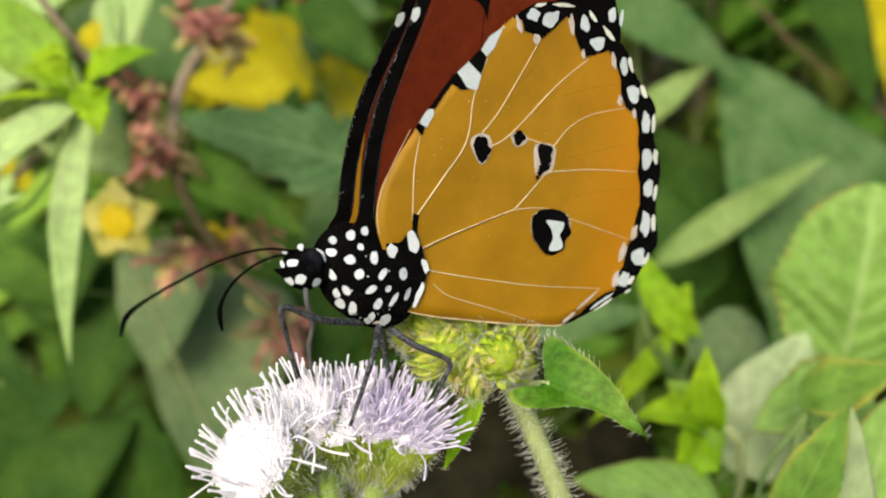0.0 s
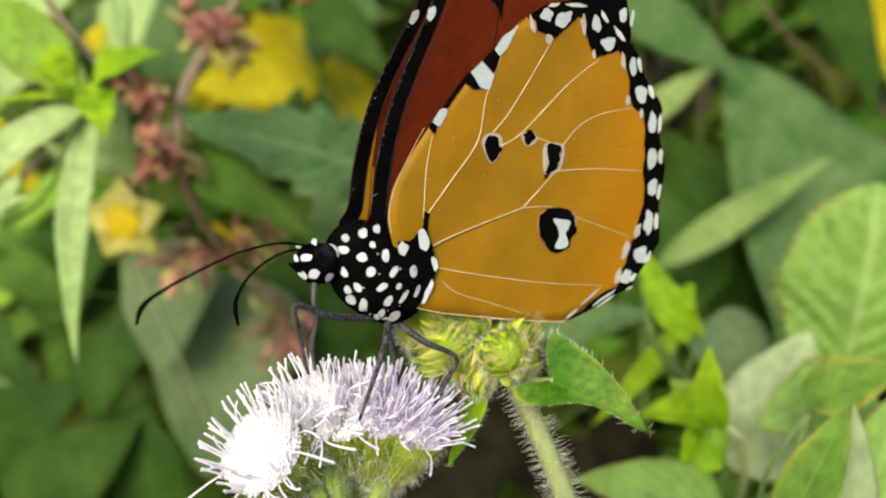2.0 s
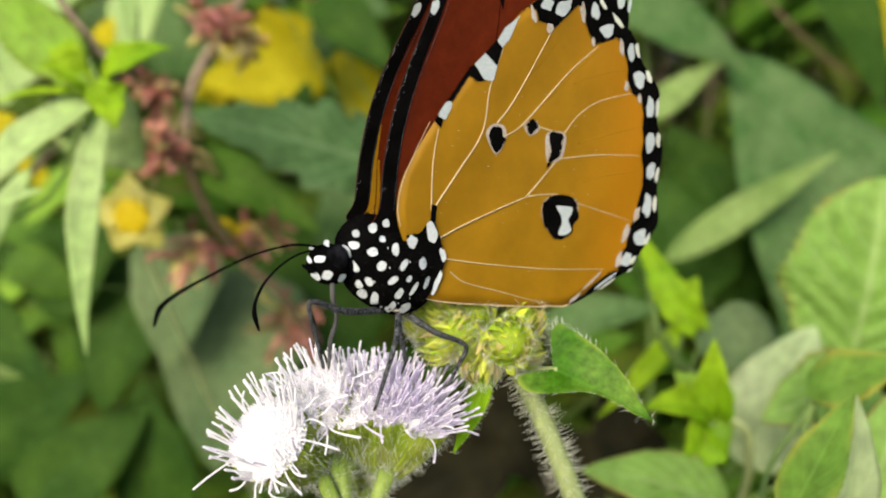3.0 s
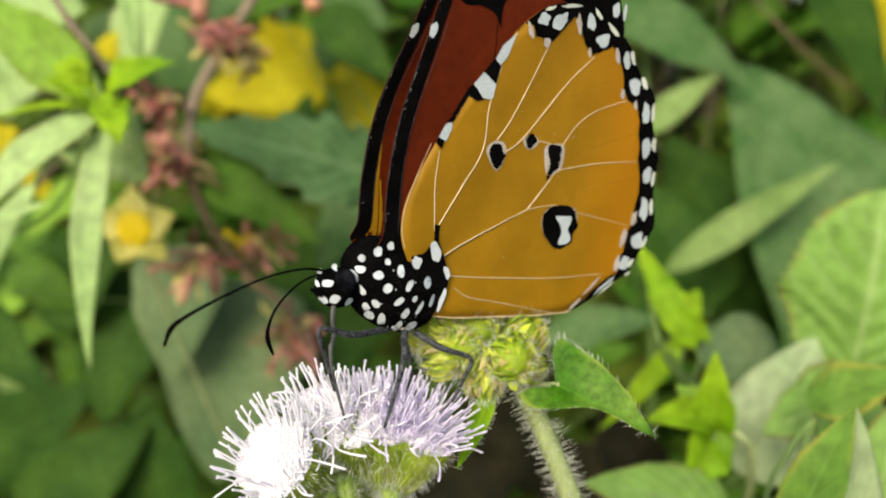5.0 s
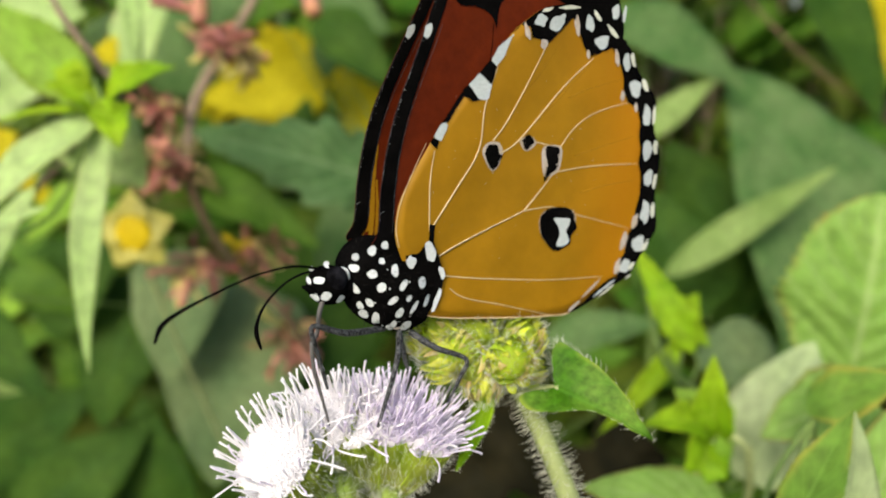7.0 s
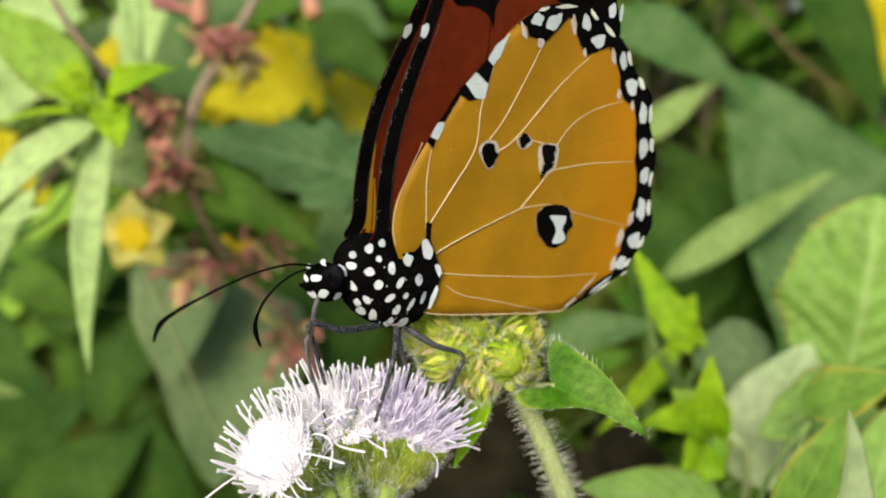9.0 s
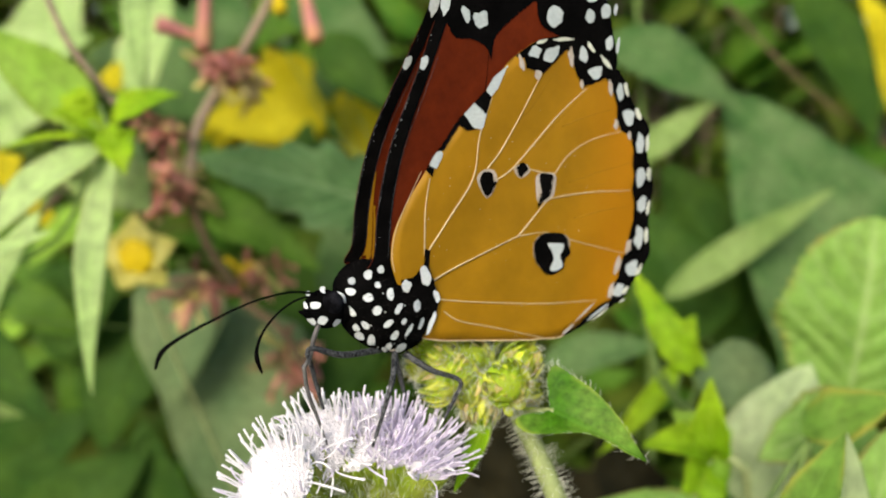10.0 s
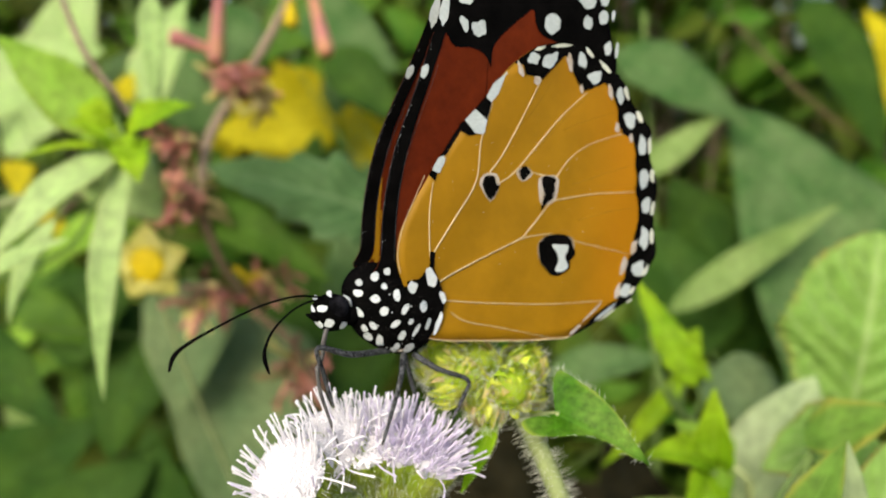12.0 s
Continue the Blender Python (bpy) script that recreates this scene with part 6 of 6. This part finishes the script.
ANTENNAE = []
for path in (((-12.12, 1.00, 0.85), (-15.49, 0.20, 1.82), (-20.04, -0.50, 1.62), (-24.64, -1.00, 0.42), (-28.12, -1.20, -0.84), (-29.84, -1.20, -1.95), (-30.58, -1.20, -3.60)),
             ((-11.80, 3.00, 0.15), (-13.77, 3.60, -0.38), (-15.70, 4.00, -1.60), (-17.50, 4.30, -3.55), (-18.42, 4.50, -5.62), (-18.52, 4.50, -7.18), (-18.04, 4.50, -8.95))):
    bm = bmesh.new()
    tube(bm, [Vector(p) * MM for p in path], [0.15 * MM, 0.13 * MM, 0.13 * MM, 0.15 * MM, 0.20 * MM, 0.29 * MM, 0.12 * MM], 8, 6)
    ANTENNAE.append(moving_part("antenna", bm, BLACK, head, Vector(path[0]) * MM))
bm = bmesh.new()
tube(bm, [(0, 0, 0.0006), (0, 0, -0.0015), (0.0003, 0, -0.0035), (0, 0, -0.0050)], [0.00030, 0.00030, 0.00028, 0.00026], 8, 4)
proboscis = moving_part("proboscis", bm, TONGUE, butterfly, (0, 0, 0), "thin dark feeding tube")
bm = bmesh.new()
tube(bm, [(0, 0, 0.0002), (-0.0004, 0, -0.003), (-0.0002, 0, -0.007), (0, 0, -0.0108)], [0.00027, 0.00024, 0.0002, 0.00012], 8, 4)
proboscis_tip = moving_part("proboscis_tip", bm, TONGUE, butterfly, (0, 0, 0), "thin dark feeding tube")
# white scale tufts where the legs join
for x, z, a, b, turn in ((*(-5.39, -6.41), 0.5, 0.3, 20), (*(-3.79, -7.21), 0.3, 0.55, 0), (*(-2.46, -7.68), 0.6, 0.35, -20)):
    bm = bmesh.new()
    blob(bm, Vector((x, 1.1, z)) * MM, Vector((a, 0.5, b)) * MM, Matrix.Rotation(radians(turn), 3, "Y"), 12, 8, 0.35)
    part("scale_tuft", bm, RIM if turn < 0 else SPOT, thorax)
# legs
for path, radii in ((((-3.90, 2.00, -7.91), (-10.03, -1.00, -6.43), (-14.35, -2.00, -4.52), (-13.85, -1.50, -7.52), (-12.54, -1.00, -12.67)), (0.42, 0.40, 0.30, 0.28, 0.18)),
                    (((-2.02, 1.50, -8.33), (-3.78, -1.50, -10.33), (-5.21, -2.00, -14.00), (-6.79, -2.00, -18.50)), (0.42, 0.36, 0.28, 0.18)),
                    (((-0.79, 4.00, -9.77), (0.61, 5.00, -14.28), (1.64, 5.50, -18.30), (1.92, 5.50, -22.05)), (0.36, 0.32, 0.26, 0.18)),
                    (((-0.63, 1.50, -8.81), (1.70, -1.00, -10.56), (5.70, -1.50, -12.64), (5.19, -1.00, -15.17), (3.96, 0.00, -18.72)), (0.44, 0.38, 0.30, 0.28, 0.18))):
    bm = bmesh.new()
    tube(bm, [Vector(p) * MM for p in path], [r * MM for r in radii], 9, 5)
    part("leg", bm, LEGS, butterfly, "black leg dusted with grey scales")


def motions():
    """The sway of the visited flower heads, and the visitor's own movements."""
    cluster = [
        (0.0, pose(0.00005, 0.00000, 0.41718, 0, 0.49, 0)),
        (0.5, pose(-0.00015, 0.00000, 0.41747, 0, 0.89, 0)),
        (1.0, pose(0.00005, 0.00000, 0.41731, 0, 0.95, 0)),
        (1.5, pose(0.00002, 0.00000, 0.41726, 0, 0.63, 0)),
        (2.0, pose(0.00009, 0.00000, 0.41733, 0, 1.32, 0)),
        (2.5, pose(-0.00012, 0.00000, 0.41745, 0, 0.48, 0)),
        (3.0, pose(-0.00007, 0.00000, 0.41711, 0, 0.79, 0)),
        (5.0, pose(0.00009, 0.00000, 0.41670, 0, 0.49, 0)),
        (5.5, pose(0.00035, 0.00000, 0.41692, 0, 0.25, 0)),
        (6.0, pose(-0.00003, 0.00000, 0.41694, 0, 0.52, 0)),
        (6.5, pose(-0.00000, 0.00000, 0.41684, 0, -0.00, 0)),
        (7.0, pose(0.00012, 0.00000, 0.41701, 0, 0.67, 0)),
        (9.0, pose(0.00015, 0.00000, 0.41718, 0, 0.97, 0)),
        (9.5, pose(-0.00008, 0.00000, 0.41701, 0, 0.62, 0)),
        (10.0, pose(0.00003, 0.00000, 0.41690, 0, 0.89, 0)),
        (10.5, pose(-0.00005, 0.00000, 0.41697, 0, 1.12, 0)),
        (11.0, pose(-0.00013, 0.00000, 0.41702, 0, 1.44, 0)),
        (11.5, pose(-0.00021, 0.00000, 0.41722, 0, 1.34, 0)),
        (12.0, pose(-0.00008, 0.00000, 0.41709, 0, 1.35, 0)),
    ]
    for head_ob in HEADS:
        walk(head_ob, cluster)
    walk(butterfly, [
        (0.0, pose(-0.00335, 0.00018, 0.44807, -6.84, 4.97, 26.57)),
        (0.5, pose(-0.00312, 0.00018, 0.44797, -7.19, 5.29, 26.69)),
        (1.0, pose(-0.00270, 0.00011, 0.44821, -4.04, 4.41, 28.16)),
        (1.5, pose(-0.00296, 0.00008, 0.44839, -4.79, 5.40, 27.52)),
        (2.0, pose(-0.00271, 0.00023, 0.44810, -4.12, 5.25, 28.03)),
        (2.5, pose(-0.00292, 0.00015, 0.44816, -5.08, 4.38, 27.89)),
        (3.0, pose(-0.00240, -0.00009, 0.44788, -2.74, 3.43, 30.70)),
        (5.0, pose(-0.00233, 0.00003, 0.44758, 0.04, 0.42, 32.39)),
        (5.5, pose(-0.00252, 0.00010, 0.44787, -0.67, 0.85, 31.48)),
        (6.0, pose(-0.00307, 0.00002, 0.44808, -0.77, 0.69, 29.59)),
        (6.5, pose(-0.00328, 0.00000, 0.44799, -0.00, 0.00, 30.00)),
        (7.0, pose(-0.00285, 0.00005, 0.44803, -0.24, 0.50, 30.34)),
        (9.0, pose(-0.00298, -0.00005, 0.44816, 0.58, 0.02, 30.09)),
        (9.5, pose(-0.00342, -0.00012, 0.44830, -0.28, 0.41, 29.50)),
        (10.0, pose(-0.00320, -0.00023, 0.44837, 0.35, 0.58, 29.48)),
        (10.5, pose(-0.00329, -0.00033, 0.44847, -0.45, 1.00, 28.68)),
        (11.0, pose(-0.00368, -0.00024, 0.44851, -1.21, 0.76, 27.88)),
        (11.5, pose(-0.00390, -0.00028, 0.44862, -1.24, -0.77, 28.60)),
        (12.0, pose(-0.00371, -0.00038, 0.44884, -0.92, -0.96, 27.94)),
    ])
    walk(head, [
        (0.0, pose(-0.00810, 0.00200, -0.00098, 0, -5.75, 0)),
        (0.5, pose(-0.00805, 0.00200, -0.00136, 0, -5.92, 0)),
        (1.0, pose(-0.00794, 0.00200, -0.00076, 0, -5.50, 0)),
        (1.5, pose(-0.00783, 0.00200, -0.00014, 0, -3.39, 0)),
        (2.0, pose(-0.00802, 0.00200, -0.00076, 0, -4.90, 0)),
        (2.5, pose(-0.00805, 0.00200, -0.00149, 0, -5.96, 0)),
        (3.0, pose(-0.00789, 0.00200, -0.00140, 0, -3.55, 0)),
        (5.0, pose(-0.00786, 0.00200, -0.00149, 0, 0.36, 0)),
        (5.5, pose(-0.00785, 0.00200, -0.00110, 0, -0.56, 0)),
        (6.0, pose(-0.00816, 0.00200, -0.00136, 0, -0.33, 0)),
        (6.5, pose(-0.00810, 0.00200, -0.00136, 0, -0.07, 0)),
        (7.0, pose(-0.00810, 0.00200, -0.00128, 0, -0.22, 0)),
        (9.0, pose(-0.00816, 0.00200, -0.00124, 0, -0.69, 0)),
        (9.5, pose(-0.00824, 0.00200, -0.00140, 0, -0.96, 0)),
        (10.0, pose(-0.00816, 0.00200, -0.00136, 0, -1.75, 0)),
        (10.5, pose(-0.00823, 0.00200, -0.00139, 0, -1.40, 0)),
        (11.0, pose(-0.00826, 0.00200, -0.00166, 0, -1.48, 0)),
        (11.5, pose(-0.00828, 0.00200, -0.00179, 0, -1.14, 0)),
        (12.0, pose(-0.00842, 0.00200, -0.00159, 0, -1.70, 0)),
    ])
    walk(ANTENNAE[0], [
        (0.0, pose(-0.00403, -0.00100, 0.00223, 0, -3.08, 0)),
        (0.5, pose(-0.00403, -0.00100, 0.00223, 0, -3.05, 0)),
        (1.0, pose(-0.00403, -0.00100, 0.00223, 0, -2.05, 0)),
        (1.5, pose(-0.00403, -0.00100, 0.00223, 0, -2.98, 0)),
        (2.0, pose(-0.00403, -0.00100, 0.00223, 0, -2.26, 0)),
        (2.5, pose(-0.00403, -0.00100, 0.00223, 0, -2.26, 0)),
        (3.0, pose(-0.00403, -0.00100, 0.00223, 0, -0.95, 0)),
        (5.0, pose(-0.00403, -0.00100, 0.00223, 0, 0.71, 0)),
        (5.5, pose(-0.00403, -0.00100, 0.00223, 0, 0.26, 0)),
        (6.0, pose(-0.00403, -0.00100, 0.00223, 0, -0.54, 0)),
        (6.5, pose(-0.00403, -0.00100, 0.00223, 0, 0.04, 0)),
        (7.0, pose(-0.00403, -0.00100, 0.00223, 0, -0.17, 0)),
        (9.0, pose(-0.00403, -0.00100, 0.00223, 0, 0.12, 0)),
        (9.5, pose(-0.00403, -0.00100, 0.00223, 0, -0.28, 0)),
        (10.0, pose(-0.00403, -0.00100, 0.00223, 0, 0.33, 0)),
        (10.5, pose(-0.00403, -0.00100, 0.00223, 0, -0.41, 0)),
        (11.0, pose(-0.00403, -0.00100, 0.00223, 0, -0.96, 0)),
        (11.5, pose(-0.00403, -0.00100, 0.00223, 0, -0.19, 0)),
        (12.0, pose(-0.00403, -0.00100, 0.00223, 0, -0.25, 0)),
    ])
    walk(ANTENNAE[1], [
        (0.0, pose(-0.00370, 0.00100, 0.00153, 0, 12.39, 0)),
        (0.5, pose(-0.00370, 0.00100, 0.00153, 0, 12.10, 0)),
        (1.0, pose(-0.00370, 0.00100, 0.00153, 0, 8.75, 0)),
        (1.5, pose(-0.00370, 0.00100, 0.00153, 0, 11.65, 0)),
        (2.0, pose(-0.00370, 0.00100, 0.00153, 0, 9.29, 0)),
        (2.5, pose(-0.00370, 0.00100, 0.00153, 0, 9.54, 0)),
        (3.0, pose(-0.00370, 0.00100, 0.00153, 0, 4.12, 0)),
        (5.0, pose(-0.00370, 0.00100, 0.00153, 0, -2.10, 0)),
        (5.5, pose(-0.00370, 0.00100, 0.00153, 0, -0.47, 0)),
        (6.0, pose(-0.00370, 0.00100, 0.00153, 0, 3.60, 0)),
        (6.5, pose(-0.00370, 0.00100, 0.00153, 0, 1.29, 0)),
        (7.0, pose(-0.00370, 0.00100, 0.00153, 0, 1.66, 0)),
        (9.0, pose(-0.00370, 0.00100, 0.00153, 0, 1.29, 0)),
        (9.5, pose(-0.00370, 0.00100, 0.00153, 0, 2.85, 0)),
        (10.0, pose(-0.00370, 0.00100, 0.00153, 0, 0.90, 0)),
        (10.5, pose(-0.00370, 0.00100, 0.00153, 0, 3.29, 0)),
        (11.0, pose(-0.00370, 0.00100, 0.00153, 0, 5.46, 0)),
        (11.5, pose(-0.00370, 0.00100, 0.00153, 0, 2.83, 0)),
        (12.0, pose(-0.00370, 0.00100, 0.00153, 0, 3.49, 0)),
    ])
    walk(proboscis, [
        (0.0, pose(-0.01094, 0.00100, -0.00353, 0, -7.3, 0)),
        (0.5, pose(-0.01086, 0.00100, -0.00395, 0, -8.5, 0)),
        (1.0, pose(-0.01075, 0.00100, -0.00341, 0, -6.0, 0)),
        (1.5, pose(-0.01136, 0.00100, -0.00258, 0, 27.8, 0)),
        (2.0, pose(-0.01136, 0.00100, -0.00361, 0, -1.2, 0)),
        (2.5, pose(-0.01097, 0.00100, -0.00406, 0, -6.8, 0)),
        (3.0, pose(-0.01066, 0.00100, -0.00392, 0, -3.3, 0)),
        (5.0, pose(-0.01144, 0.00100, -0.00328, 0, 5.7, 0)),
        (5.5, pose(-0.01169, 0.00100, -0.00305, 0, 12.1, 0)),
        (6.0, pose(-0.01170, 0.00100, -0.00348, 0, 17.3, 0)),
        (6.5, pose(-0.01216, 0.00100, -0.00301, 0, 16.0, 0)),
        (7.0, pose(-0.01204, 0.00100, -0.00299, 0, 16.6, 0)),
        (9.0, pose(-0.01230, 0.00100, -0.00293, 0, 18.1, 0)),
        (9.5, pose(-0.01224, 0.00100, -0.00323, 0, 17.0, 0)),
        (10.0, pose(-0.01222, 0.00100, -0.00332, 0, 21.3, 0)),
        (10.5, pose(-0.01209, 0.00100, -0.00333, 0, 17.9, 0)),
        (11.0, pose(-0.01208, 0.00100, -0.00358, 0, 7.2, 0)),
        (11.5, pose(-0.01234, 0.00100, -0.00360, 0, 13.2, 0)),
        (12.0, pose(-0.01227, 0.00100, -0.00345, 0, 16.9, 0)),
    ])
    walk(proboscis_tip, [
        (0.0, pose(-0.01032, 0.00100, -0.00841, 38, -17.0, 0)),
        (0.5, pose(-0.01014, 0.00100, -0.00881, 38, -16.0, 0)),
        (1.0, pose(-0.01023, 0.00100, -0.00830, 38, -14.9, 0)),
        (1.5, pose(-0.01365, 0.00100, -0.00693, 38, -27.8, 0)),
        (2.0, pose(-0.01126, 0.00100, -0.00853, 38, -18.8, 0)),
        (2.5, pose(-0.01039, 0.00100, -0.00894, 38, -16.0, 0)),
        (3.0, pose(-0.01038, 0.00100, -0.00883, 38, -13.6, 0)),
        (5.0, pose(-0.01194, 0.00100, -0.00817, 0, -8.9, 0)),
        (5.5, pose(-0.01272, 0.00100, -0.00786, 0, -13.0, 0)),
        (6.0, pose(-0.01316, 0.00100, -0.00817, 0, -11.3, 0)),
        (6.5, pose(-0.01351, 0.00100, -0.00773, 0, -9.7, 0)),
        (7.0, pose(-0.01345, 0.00100, -0.00770, 0, -9.4, 0)),
        (9.0, pose(-0.01383, 0.00100, -0.00761, 0, -10.6, 0)),
        (9.5, pose(-0.01368, 0.00100, -0.00793, 0, -11.6, 0)),
        (10.0, pose(-0.01401, 0.00100, -0.00790, 0, -13.7, 0)),
        (10.5, pose(-0.01360, 0.00100, -0.00801, 0, -12.0, 0)),
        (11.0, pose(-0.01270, 0.00100, -0.00846, 0, -7.7, 0)),
        (11.5, pose(-0.01346, 0.00100, -0.00838, 0, -10.1, 0)),
        (12.0, pose(-0.01369, 0.00100, -0.00815, 0, -11.6, 0)),
    ])


motions()
